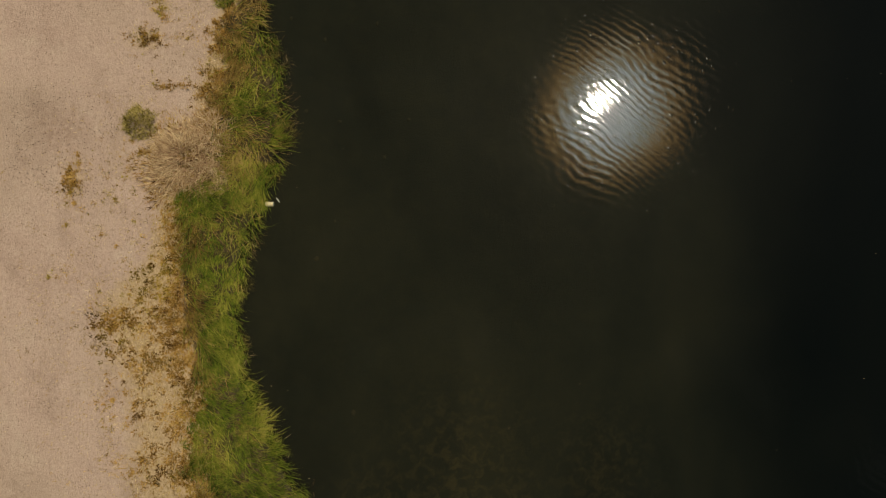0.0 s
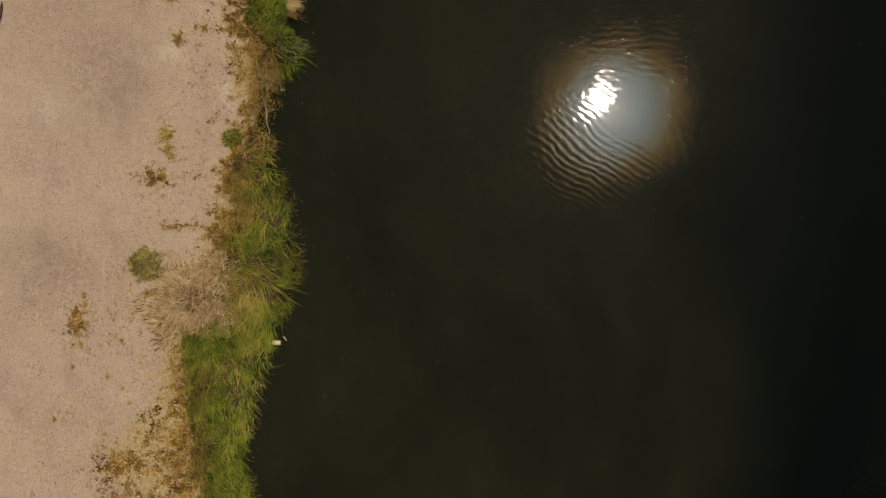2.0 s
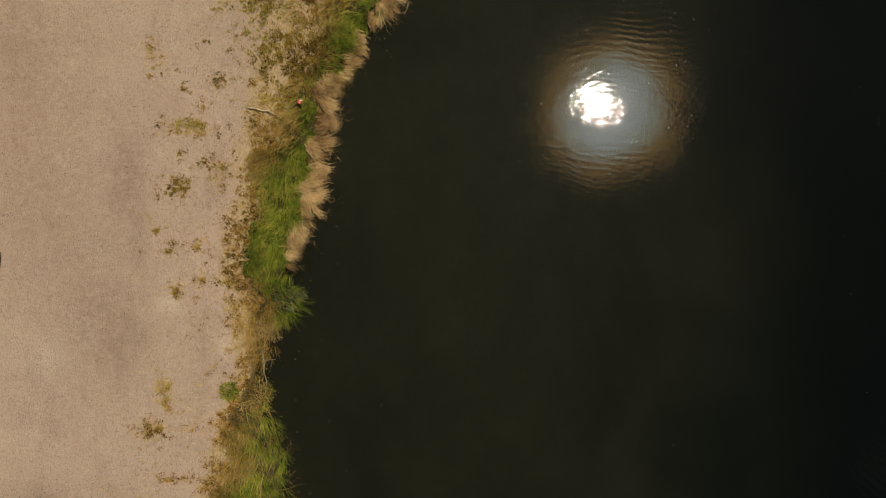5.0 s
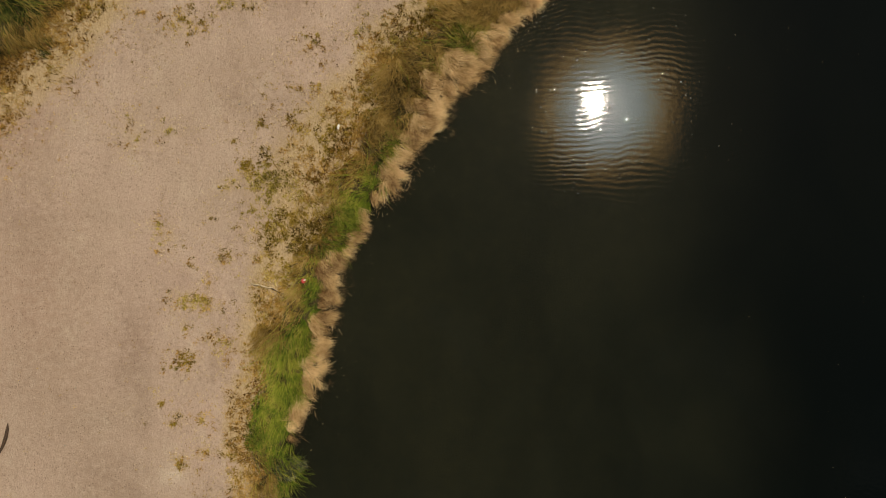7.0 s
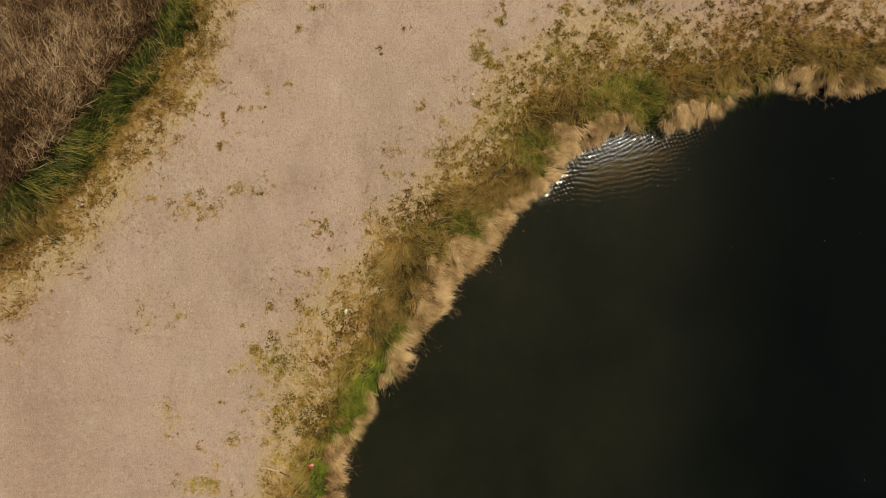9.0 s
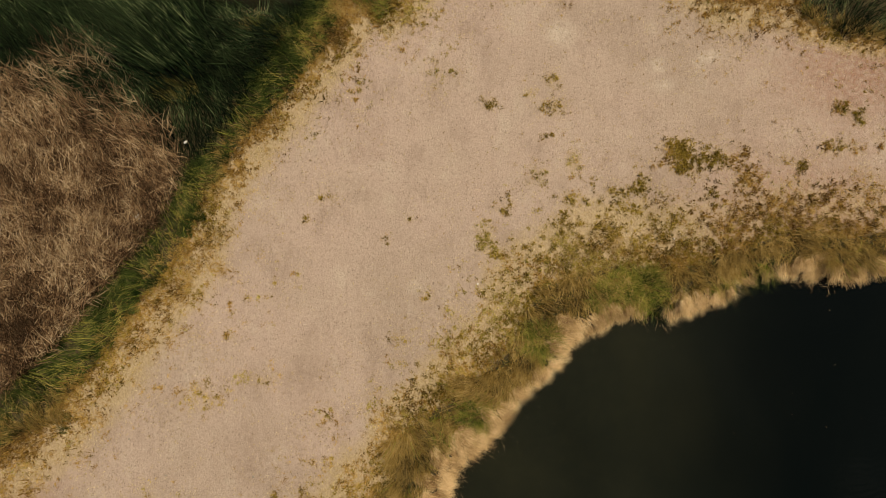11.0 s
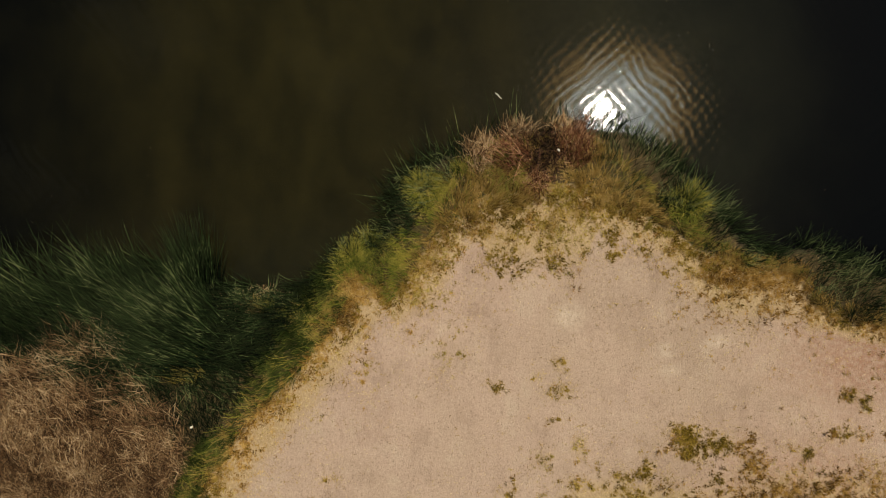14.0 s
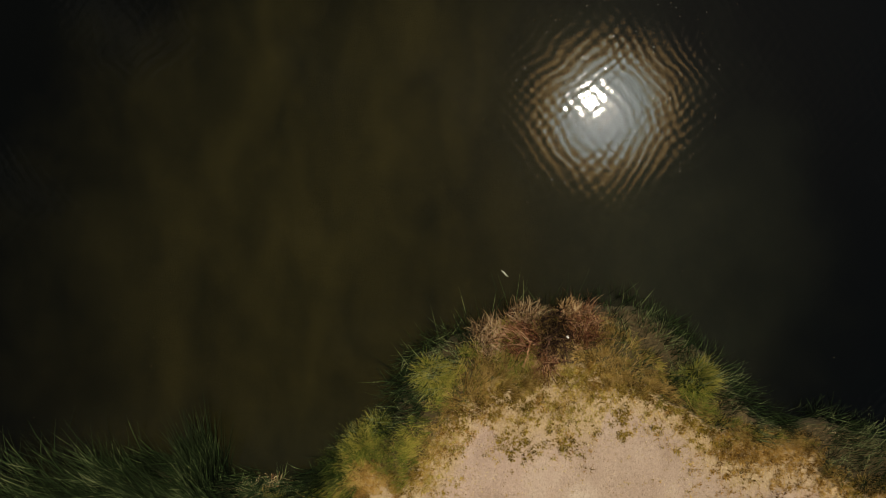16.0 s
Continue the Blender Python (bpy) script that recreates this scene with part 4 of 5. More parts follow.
def weed_belts():
    """Dry stubble with low weeds between the bank grass and the bare sand, and the weed patches on the sand."""
    stubble, bleached, olive, brown = [], [], [], []
    cover = weed_cover()
    # straw and stubble under and between the weeds
    count = rng.poisson(np.clip(cover * 1.7, 0, 1) * 2300 * CELL * CELL * np.clip(0.75 + 0.8 * wobble(FX, FY, 0.14, 38), 0, 2))
    i = np.repeat(np.arange(len(FX)), count)
    n = len(i)
    x, y = FX[i] + rn(n, -0.5, 0.5) * CELL, FY[i] + rn(n, -0.5, 0.5) * CELL
    m = rng.random(n) < 0.72
    for sel, into in ((m, stubble), (~m, bleached)):
        c = sel.sum()
        into.append(blades(based(x[sel], y[sel]), rn(c, 0.025, 0.075), rn(c, 0.003, 0.007), rn(c, 0, 6.28), rn(c, 0.7, 1.5), rn(c, 0, 0.5), levels=2))
    # taller withered grass next to the green bank
    for key in ("east", "north", "reeds"):
        x0, y0, out0, u0 = belt(key, 2, 3, 230, spill=0.22, ragged=0.5, seed=31, power=2.8)
        keep = wobble(x0, y0, 0.16, 36) - np.where((x0 > 0.5) & (key == "east"), 2.4, 1.5) * u0 + (1.2 if key == "reeds" else 0.9) > rn(len(x0), -0.3, 0.6)
        x0, y0, out0 = x0[keep], y0[keep], out0[keep]
        tuft = rng.random(len(x0))
        x, y, out, a, i = clumped(x0, y0, out0, 15, 0.035)
        n = len(x)
        b = based(x, y)
        az = np.arctan2(np.sin(out + 0.5) + 1.1 * np.sin(a), np.cos(out + 0.5) + 1.1 * np.cos(a))
        m = (wobble(x0, y0, 0.5, 35) + rng.normal(0, 0.3, len(x0)) + (0.3 if key == "east" else 0.0) * np.sign(y0 - 9.2) > 0.0)[i]
        for sel, into in ((~m, olive), (m, brown)):
            c = sel.sum()
            into.append(blades(b[sel], rn(c, 0.05, 0.15), rn(c, 0.004, 0.009), az[sel] + rng.normal(0, 0.4, c), rn(c, 0.4, 1.1), rn(c, 0.2, 0.9), tone=tuft[i][sel]))
    # low leafy weeds in close knots with bare gaps between
    count = rng.poisson(np.where(cover > 0.05, (420 + 900 * cover) * CELL * CELL, 0))
    i = np.repeat(np.arange(len(FX)), count)
    n = len(i)
    x, y, c = FX[i] + rn(n, -0.5, 0.5) * CELL, FY[i] + rn(n, -0.5, 0.5) * CELL, cover[i]
    knots = 0.50 * wobble(x, y, 0.035, 34) + 0.42 * wobble(x, y, 0.085, 37) + 0.28 * wobble(x, y, 0.26, 39)
    keep = 0.85 * c + 0.36 * knots + rng.normal(0, 0.18, n) > 0.545
    x, y, c = x[keep], y[keep], c[keep]
    kind = weed_kind(x, y)
    size = 0.46 + 0.62 * c + 0.30 * rng.random(len(x))
    tone = np.clip(0.50 + 0.16 * wobble(x, y, 0.05, 40) + rng.normal(0, 0.24, len(x)) - 0.30 * (c - 0.5) - 0.18 * ((x > 3.0) & (y < 15.6)), 0, 1)
    for k, name, mat, label in ((0, "olive_weeds", M_WEED, "low olive green weeds in knots on the sand"), (1, "yellow_weeds", M_YELLOW, "low yellow-green weeds in patches on the sand"), (2, "brown_weeds", M_BROWN, "low withered brown weeds in knots on the sand")):
        m = kind == k
        stuff(name, [weeds(x[m], y[m], size[m], tone[m], 9)], mat, label, "weeds")
    stuff("dry_stubble", stubble, M_GOLD, "short golden dry stubble over sandy soil", "dry grass")
    stuff("bleached_stubble", bleached, M_MAUVE, "short bleached stubble over sandy soil", "dry grass")
    stuff("olive_undergrowth", olive, M_OLIVE, "low olive and yellowing grass behind the bank", "grass")
    stuff("brown_undergrowth", brown, M_BROWN, "low brown withered grass behind the bank", "dry grass")


def weeds(x, y, size, tone, leaves):
    """Many small tufted weeds as arrays: pointed leaves that rise and spread from a short stem."""
    n = len(x) * leaves
    px, py = np.repeat(x, leaves), np.repeat(y, leaves)
    s = np.repeat(size * rng.uniform(0.7, 1.25, len(x)), leaves)
    a = rn(n, 0, 6.28)
    lean = np.repeat(rn(len(x), 0, 6.28), leaves)
    b = based(px + 0.010 * s * np.cos(a), py + 0.010 * s * np.sin(a))
    b[:, 2] += 0.02 * s * rn(n, 0.0, 1.0)
    az = np.arctan2(np.sin(a) + 0.55 * np.sin(lean), np.cos(a) + 0.55 * np.cos(lean)) + rng.normal(0, 0.3, n)
    return blades(b, s * rn(n, 0.024, 0.055), s * rn(n, 0.005, 0.010), az, rn(n, 0.45, 1.2), rn(n, 0.1, 0.8), shape=(0.55, 1.0), levels=2, tone=np.repeat(tone, leaves))


def reed_bed():
    """The thick bed west of the track: fallen dead reeds with dark rushes coming through."""
    area = np.flatnonzero((in_reeds(FX, FY) > 0.5) & (FX > -7.8))

    def places(count):
        i = rng.choice(area, count)
        x, y = FX[i] + rn(count, -0.03, 0.03), FY[i] + rn(count, -0.03, 0.03)
        return x, y, y - np.interp(x, [-7, -6.3, -4.3, -3.65, -3.2], [15.8, 15.75, 15.5, 14.8, 14.2]) + 0.22 * wobble(x, y, 0.22, 42) + 0.18 * wobble(x, y, 0.8, 46)

    x, y, dark = places(64000)
    keep = (dark < rng.normal(0.10, 0.22, len(x))) | ((((x + 4.95) / 0.60) ** 2 + ((y - 16.15) / 0.32) ** 2 < rn(len(x), 0.0, 1.2)) & (rng.random(len(x)) < 0.55))
    x, y = x[keep], y[keep]
    n = len(x)
    tuft = np.clip(0.46 + 0.14 * wobble(x, y, 0.07, 47) + 0.16 * wobble(x, y, 0.5, 50) + rng.normal(0, 0.34, n), 0, 1)
    b = based(x, y)
    b[:, 2] += 0.34 * rng.random(n) ** 1.2
    az = 1.7 + flow(x, y, 0.6, 43, 0.7) + rng.normal(0, 0.75, n)
    dead = [blades(b, rn(n, 0.12, 0.36), rn(n, 0.004, 0.009), az, rn(n, 0.85, 1.6), rng.normal(0.1, 0.35, n), b[:, 2] - 0.2, bend=rng.normal(0, 0.5, n), tone=tuft)]
    stuff("dead_reeds", dead, M_THATCH, "matted fallen dead reeds, brown and grey", "reeds")
    x, y, dark = places(30000)
    patch = wobble(x, y, 0.22, 48) + 0.8 * wobble(x, y, 0.7, 49)
    keep = (dark + 0.12 * patch > rng.normal(-0.05, 0.22, len(x))) | ((y < 13.2) & (0.5 * patch + rn(len(x), 0, 1) > 0.75))
    x, y = x[keep], y[keep]
    n = len(x)
    az = 2.3 + flow(x, y, 0.6, 45, 0.9) + rng.normal(0, 0.45, n)
    tall = np.clip((y - 13.6) / 2.4, 0.35, 1.0)
    # tones skewed dark: the bed's black gaps are put into blade colour
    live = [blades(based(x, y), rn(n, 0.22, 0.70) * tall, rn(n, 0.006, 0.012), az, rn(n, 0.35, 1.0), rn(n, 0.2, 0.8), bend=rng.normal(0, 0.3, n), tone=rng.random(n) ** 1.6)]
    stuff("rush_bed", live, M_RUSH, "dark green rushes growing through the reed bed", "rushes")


def rush_fringe():
    x, y, out, u = belt("north", 0, 1, 1500, spill=0.10, ragged=0.35, seed=51)
    keep = (((x - 1.2) / 1.0) ** 2 + ((y - 19.1) / 0.55) ** 2 > 1) & (wobble(x, y, 0.12, 53) + rn(len(x), 0, 1.5) > 0.25)
    x, y, out = x[keep], y[keep], out[keep]
    n = len(x)
    az = out + flow(x, y, 0.3, 52, 1.1) + rng.normal(0, 0.6, n)
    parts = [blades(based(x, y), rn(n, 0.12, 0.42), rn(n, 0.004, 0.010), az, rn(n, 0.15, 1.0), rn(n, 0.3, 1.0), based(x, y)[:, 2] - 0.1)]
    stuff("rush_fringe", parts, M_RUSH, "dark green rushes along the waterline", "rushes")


def tussock(name, x, y, radius, count, length, mat, label, lean=(0.2, 1.2), az0=None, spread=3.14, group="", category="grass", width=(0.004, 0.010), droop=(0.2, 0.9), up=0.0, bundles=0):
    """One clump of blades that spread from its crown."""
    a = rn(count, 0, 6.28)
    r = radius * np.sqrt(rng.random(count)) * (1 + 0.35 * np.sin(2 * a + x * 9) * np.sin(3 * a + y * 7))
    bx, by = x + r * np.cos(a), y + r * np.sin(a)
    b = based(bx, by)
    b[:, 2] += up * np.clip(1 - (r / radius) ** 2, 0, 1)
    az = a + rng.normal(0, 0.9, count) if az0 is None else az0 + rng.normal(0, spread, count)
    tilt = np.clip(lean[0] + (lean[1] - lean[0]) * (0.55 * rng.random(count) + 0.45 * r / radius) + rng.normal(0, 0.15, count), 0.15, 1.5)
    base = Vector((x, y, float(ground_z([x], [y])[0])))
    # rush clumps get darker tones too, for shade among their stems
    v, t, al, tn = blades(b, rn(count, *length), rn(count, *width), az, tilt, rn(count, *droop), b[:, 2] - 0.12, tone=rng.random(count) ** (1.25 if mat is M_RUSH else 1.0))
    v = v - np.array(base)
    if not bundles:
        ob = new(name, to_mesh(name, v, t, mat, al, tn))
    else:
        ob = new(name)
        per, tri = len(v) // count, len(t) // count
        order = np.argsort(a)
        for part_of in np.array_split(order, bundles):
            pv = v.reshape(count, per, 3)[part_of].reshape(-1, 3)
            pt = (t.reshape(count, tri, 3)[:1] + np.arange(len(part_of))[:, None, None] * per).reshape(-1, 3)
            child = new("tuft", to_mesh("tuft", pv, pt, mat, al.reshape(count, per)[part_of].ravel(), tn.reshape(count, per)[part_of].ravel()))
            child.parent = ob
    ob.location = base
    return tagged(ob, label, category, group)


def sand_weeds():
    """The larger single weeds on the sand, one thing each, built from a few plants."""
    kinds = ((M_WEED, "small olive green weed on bare sand"), (M_YELLOW, "small yellow-green weed on bare sand"), (M_BROWN, "small withered brown weed on bare sand"))
    models = []
    for mat, label in kinds:
        row = []
        for k in range(5):
            n = 22 + 6 * k
            a = rn(n, 0, 6.28)
            r = 0.022 * rn(n, 0.0, 1.0)
            b = np.stack([r * np.cos(a), r * np.sin(a), 0.03 * rn(n, -0.2, 0.7)], 1)
            arr = blades(b, rn(n, 0.03, 0.065), rn(n, 0.007, 0.013), a + rng.normal(0, 0.6, n), rn(n, 0.5, 1.3), rn(n, 0.1, 0.8), np.zeros(n), shape=(0.55, 1.0), levels=2, tone=np.full(n, 0.45 + 0.1 * k))
            row.append(to_mesh("weed_plant", arr[0], arr[1], mat, arr[2], arr[3]))
        models.append(row)
    for cx, cy, rx, ry, kind, cover in PATCHES:
        for q in range(1 + int(26 * cover * math.sqrt(rx * ry) / 2)):
            a, out = rng.uniform(0, 6.28), 0.85 * math.sqrt(rng.random())
            x, y = cx + rx * out * math.cos(a), cy + ry * out * math.sin(a)
            ob = new("weed_plant", models[kind][int(rng.integers(5))])
            ob.matrix_basis = pose(x, y, float(ground_z([x], [y])[0]) - 0.004, 0, 0, rng.uniform(0, 360)) @ Matrix.Scale(rng.uniform(0.45, 0.8), 4)
            tagged(ob, kinds[kind][1], "weed", "weeds on the sand")
    # seedlings, too many and too small to count
    x, y = rn(30000, -7, 7), rn(30000, -4, 19)
    belts = np.min([np.abs(grid_at(FIELD[k][0] - FIELD[k][1][:, 3], x, y)) for k in FIELD], 0)
    ok = (shore_distance(x, y) > 0.6) & (in_reeds(x, y) < 0.5) & (0.7 * wobble(x, y, 0.10, 61) + 0.6 * wobble(x, y, 0.9, 62) - 0.50 * np.clip(belts, 0, 2.2) > rn(30000, -0.7, 1.2))
    stuff("seedlings", [weeds(x[ok], y[ok], rn(ok.sum(), 0.35, 0.75), rng.random(ok.sum()), 5)], M_OLIVE, "tiny scattered seedlings and litter on the sand", "weeds")


make_ground()
make_water()
FIELD.update(east=line_field(EAST, 1, 0.06), north=line_field(NORTH, -1, 0.08), reeds=line_field(REEDS, -1, 0.0))
grass_belts()
straw_fringe()
weed_belts()
reed_bed()
rush_fringe()
sand_weeds()

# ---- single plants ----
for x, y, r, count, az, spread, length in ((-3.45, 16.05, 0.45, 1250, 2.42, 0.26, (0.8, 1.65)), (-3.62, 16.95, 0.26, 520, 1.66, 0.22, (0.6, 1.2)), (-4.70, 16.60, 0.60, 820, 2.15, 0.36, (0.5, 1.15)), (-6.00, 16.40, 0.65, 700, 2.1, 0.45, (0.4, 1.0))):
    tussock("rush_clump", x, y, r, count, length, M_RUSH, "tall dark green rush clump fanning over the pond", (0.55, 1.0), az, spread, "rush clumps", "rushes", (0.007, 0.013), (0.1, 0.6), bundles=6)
tussock("yellow_tussock", -3.58, 15.78, 0.26, 420, (0.25, 0.55), M_YELLOW, "yellowed dry tussock at the foot of green rushes", (0.4, 0.9), 2.2, 0.35, "", "grass")
for x, y, r in ((-2.14, 3.24, 0.13), (-2.06, 2.25, 0.14), (-2.62, -1.70, 0.17), (-2.80, -0.55, 0.13), (-2.30, 1.75, 0.10), (-2.72, 0.25, 0.10)):
    tussock("bank_tussock", x, y, r, int(4200 * r), (0.07, 0.15), M_YELLOW, "yellow-green grass tussock at the waterline", (0.2, 1.2), None, 1, "tussocks at the waterline", "grass", (0.003, 0.006))
for x, y, r in ((-1.32, 8.08, 0.08), (-0.60, 9.25, 0.10), (0.50, 10.82, 0.12), (1.84, 12.36, 0.14), (3.50, 12.80, 0.12), (5.5, 13.34, 0.15)):
    tussock("straw_tussock", x, y, r, int(5200 * r), (0.06, 0.15), M_STRAW, "bleached straw tussock hanging over the bank", (0.3, 1.3), None, 1, "straw tussocks on the bank", "dry grass", (0.003, 0.006), up=0.05)
for x, y, r in ((-0.42, 18.45, 0.20), (0.79, 18.74, 0.20), (2.95, 13.02, 0.26), (2.62, 12.96, 0.22), (2.35, 12.85, 0.16), (1.50, 12.25, 0.22), (0.55, 11.15, 0.18), (3.45, 18.35, 0.22)):
    tussock("green_tussock", x, y, r, int(4200 * r), (0.12, 0.30), M_MOSS, "thick green grass tussock among dry weeds", (0.1, 1.0), None, 1, "green tussocks", "grass")
for x, y, q in ((-3.62, 1.72, 0.30), (-3.05, 2.25, 0.30), (-3.10, 1.68, 0.28)):
    tussock("dry_grass_tuft", x, y, q, 800, (0.06, 0.16), M_MAUVE, "bleached dry grass tuft beside the mound", (0.2, 1.2), None, 1, "dry tufts by the mound", "dry grass", up=0.07)
for x, y, r in ((-1.45, 17.45, 0.19), (-1.78, 17.12, 0.18), (-1.18, 17.66, 0.18), (-2.06, 16.74, 0.17), (-2.30, 16.42, 0.16), (-2.58, 15.98, 0.15)):
    tussock("bright_tussock", x, y, r, int(3600 * r), (0.10, 0.23), M_MOSS if y > 17.3 else M_DEEP, "puffy bright green tussock on the bank" if y > 17.3 else "puffy dark green tussock on the bank", (0.1, 1.0), None, 1, "puffy tussocks", "grass", up=0.06)
tussock("dry_grass_mound", -3.36, 1.98, 0.44, 2300, (0.06, 0.17), M_MAUVE, "bleached dry grass mound beside green bank grass", (0.3, 1.3), None, 1, "", "dry grass", up=0.16, bundles=5)
tussock("dry_grass_skirt", -3.45, 1.82, 0.66, 900, (0.05, 0.14), M_BROWN, "brown withered grass round the dry mound", (0.4, 1.2), None, 1, "", "dry grass", up=0.04)
tussock("green_shrub", -3.92, 2.44, 0.23, 1100, (0.03, 0.085), M_SHRUB, "small olive-green shrub on the sand", (0.2, 1.3), 0.0, 3.0, "", "shrub", (0.005, 0.010), up=0.20)
tussock("dark_shrub", -2.76, 4.05, 0.14, 620, (0.025, 0.06), M_MOSS, "small dark green shrub at the bank edge", (0.0, 1.2), 0.0, 3.0, "", "shrub", (0.006, 0.012), up=0.10)


def part(name, mesh, parent, label=""):
    ob = new(name, mesh)
    ob.parent = parent
    return tagged(ob, label)


def stems(cx, cy, rx, ry, count, length, mat, up, lean=(0.5, 1.5), az0=None):
    """A tangle of thin dead stems, relative to its place."""
    a, r = rn(count, 0, 6.28), np.sqrt(rng.random(count))
    b = np.stack([cx + rx * r * np.cos(a), cy + ry * r * np.sin(a), up * (1.1 - r) * rng.random(count)], 1)
    az = rn(count, 0, 6.28) if az0 is None else az0 + rng.normal(0, 0.7, count)
    v, t, al, tn = blades(b, rn(count, *length), rn(count, 0.005, 0.010), az, rn(count, *lean), rng.normal(0.2, 0.5, count), np.full(count, -0.05), bend=rng.normal(0, 0.7, count))
    return to_mesh("stems", v, t, mat, al, tn)


# near-black: shade in the dead shrub's hollow, also the dark bark chips
M_DARKSTEM = blade_material("hollow_shade_and_chip", [(0.2, (0.010, 0.007, 0.005)), (0.6, (0.035, 0.020, 0.013)), (0.95, (0.20, 0.11, 0.07))], (0.06, 0.035, 0.02), 0.3)
M_SAGE = blade_material("sage_leaf", [(0.1, (0.010, 0.014, 0.006)), (0.4, (0.045, 0.056, 0.026)), (0.7, (0.17, 0.19, 0.10)), (0.95, (0.34, 0.34, 0.22))], (0.24, 0.25, 0.15), 0.4)


def dead_shrub():
    base = new("dead_shrub")
    base.location = (1.20, 19.05, float(ground_z([1.2], [19.05])[0]))
    tagged(base, "collapsed rust-brown dead shrub at the water's edge", "shrub")
    # the hollow's shade, added as a tangle of near-black stems
    part("shade_tangle", stems(0.10, -0.05, 0.26, 0.36, 520, (0.12, 0.40), M_DARKSTEM, 0.26), base, "near-black stems that stand for the hollow's shade")
    part("stem_tangle", stems(0.55, 0.06, 0.26, 0.32, 420, (0.15, 0.45), M_RUST, 0.36, (0.2, 1.2), 1.8), base)
    part("stem_tangle", stems(-0.30, -0.10, 0.32, 0.24, 380, (0.15, 0.50), M_RUST, 0.32, (0.8, 1.5), 2.9), base)
    part("stem_tangle", stems(-0.02, -0.42, 0.17, 0.20, 260, (0.12, 0.32), M_RUST, 0.16, (0.7, 1.5)), base)
    part("straw_tangle", stems(-0.80, -0.10, 0.26, 0.28, 460, (0.10, 0.30), M_THATCH, 0.20, (0.5, 1.4), 1.8), base, "paler straw-brown stems")
    part("straw_tangle", stems(-0.28, 0.24, 0.26, 0.15, 300, (0.10, 0.30), M_THATCH, 0.28, (0.2, 1.2), 1.6), base, "paler straw-brown stems")
    part("straw_tangle", stems(0.36, 0.34, 0.14, 0.10, 110, (0.08, 0.20), M_STRAW, 0.32, (0.4, 1.3), 1.6), base, "paler straw-brown stems")


dead_shrub()
for x, y in ((4.25, 13.0), (4.55, 13.18), (4.80, 13.22), (3.25, 12.72)):
    tussock("overhanging_rush", x, y, 0.16, 420, (0.10, 0.28), M_RUSH, "dark rush clump hanging over the water", (0.4, 1.3), -1.5, 0.8, "rush clumps on the bank", "rushes")


def long_stalks():
    """Single tall stalks that stand out over the water at the point."""
    n = 130
    t = rn(n, 0, 1)
    x, y = np.interp(t, [0, 0.35, 0.6, 1], [-1.0, -0.3, 0.6, 2.6]) + rng.normal(0, 0.12, n), np.interp(t, [0, 0.35, 0.6, 1], [18.2, 18.95, 19.3, 19.5]) + rng.normal(0, 0.08, n)
    az = np.interp(t, [0, 0.5, 1], [2.6, 1.8, 1.3]) + rng.normal(0, 0.4, n)
    b = np.stack([x, y, np.maximum(ground_z(x, y), WATER_Z - 0.05)], 1)
    stuff("tall_stalks", [blades(b, rn(n, 0.35, 0.75), rn(n, 0.005, 0.009), az, rn(n, 0.4, 1.0), rn(n, 0.0, 0.5), np.full(n, WATER_Z))], M_RUSH, "single tall green stalks over the water", "stalks")


long_stalks()

# ---- litter, wood and stones ----


def from_bm(name, bm, mat, smooth=True):
    me = bpy.data.meshes.new(name)
    bm.to_mesh(me)
    bm.free()
    me.materials.append(mat)
    me.polygons.foreach_set("use_smooth", np.full(len(me.polygons), smooth))
    return me


def tube(points, radii, sides=8, flat=1.0):
    bm = bmesh.new()
    rings = []
    pts = [Vector(p) for p in points]
    for i, p in enumerate(pts):
        way = (pts[min(i + 1, len(pts) - 1)] - pts[max(i - 1, 0)]).normalized()
        side = way.cross(Vector((0, 0, 1))).normalized()
        up = side.cross(way)
        rings.append([bm.verts.new(p + radii[i] * (math.cos(a) * side + flat * math.sin(a) * up)) for a in (2 * math.pi * k / sides for k in range(sides))])
    for r, q in zip(rings, rings[1:]):
        for k in range(sides):
            bm.faces.new((r[k], r[(k + 1) % sides], q[(k + 1) % sides], q[k]))
    bm.faces.new(rings[0][::-1])
    bm.faces.new(rings[-1])
    return bm


def lump(radius, squash, seed, rough=0.25, detail=2):
    bm = bmesh.new()
    bmesh.ops.create_icosphere(bm, subdivisions=detail, radius=radius)
    for v in bm.verts:
        q = v.co.normalized()
        k = 1 + rough * noise.noise(q * 1.3 + Vector((seed, seed * 2.1, 0))) + rough * 0.5 * noise.noise(q * 3.1 + Vector((0, seed, 4)))
        v.co = Vector((v.co.x * k, v.co.y * k * (0.75 + 0.2 * math.sin(seed)), v.co.z * k * squash))
    return bm


def turned(profile, sides=24):
    """A round body along x from pairs of place and radius."""
    bm = bmesh.new()
    rings = [[bm.verts.new((p, r * math.cos(a), r * math.sin(a))) for a in (2 * math.pi * k / sides for k in range(sides))] for p, r in profile]
    for r, q in zip(rings, rings[1:]):
        for k in range(sides):
            bm.faces.new((r[k], r[(k + 1) % sides], q[(k + 1) % sides], q[k]))
    bm.faces.new(rings[0][::-1])
    bm.faces.new(rings[-1])
    return bm


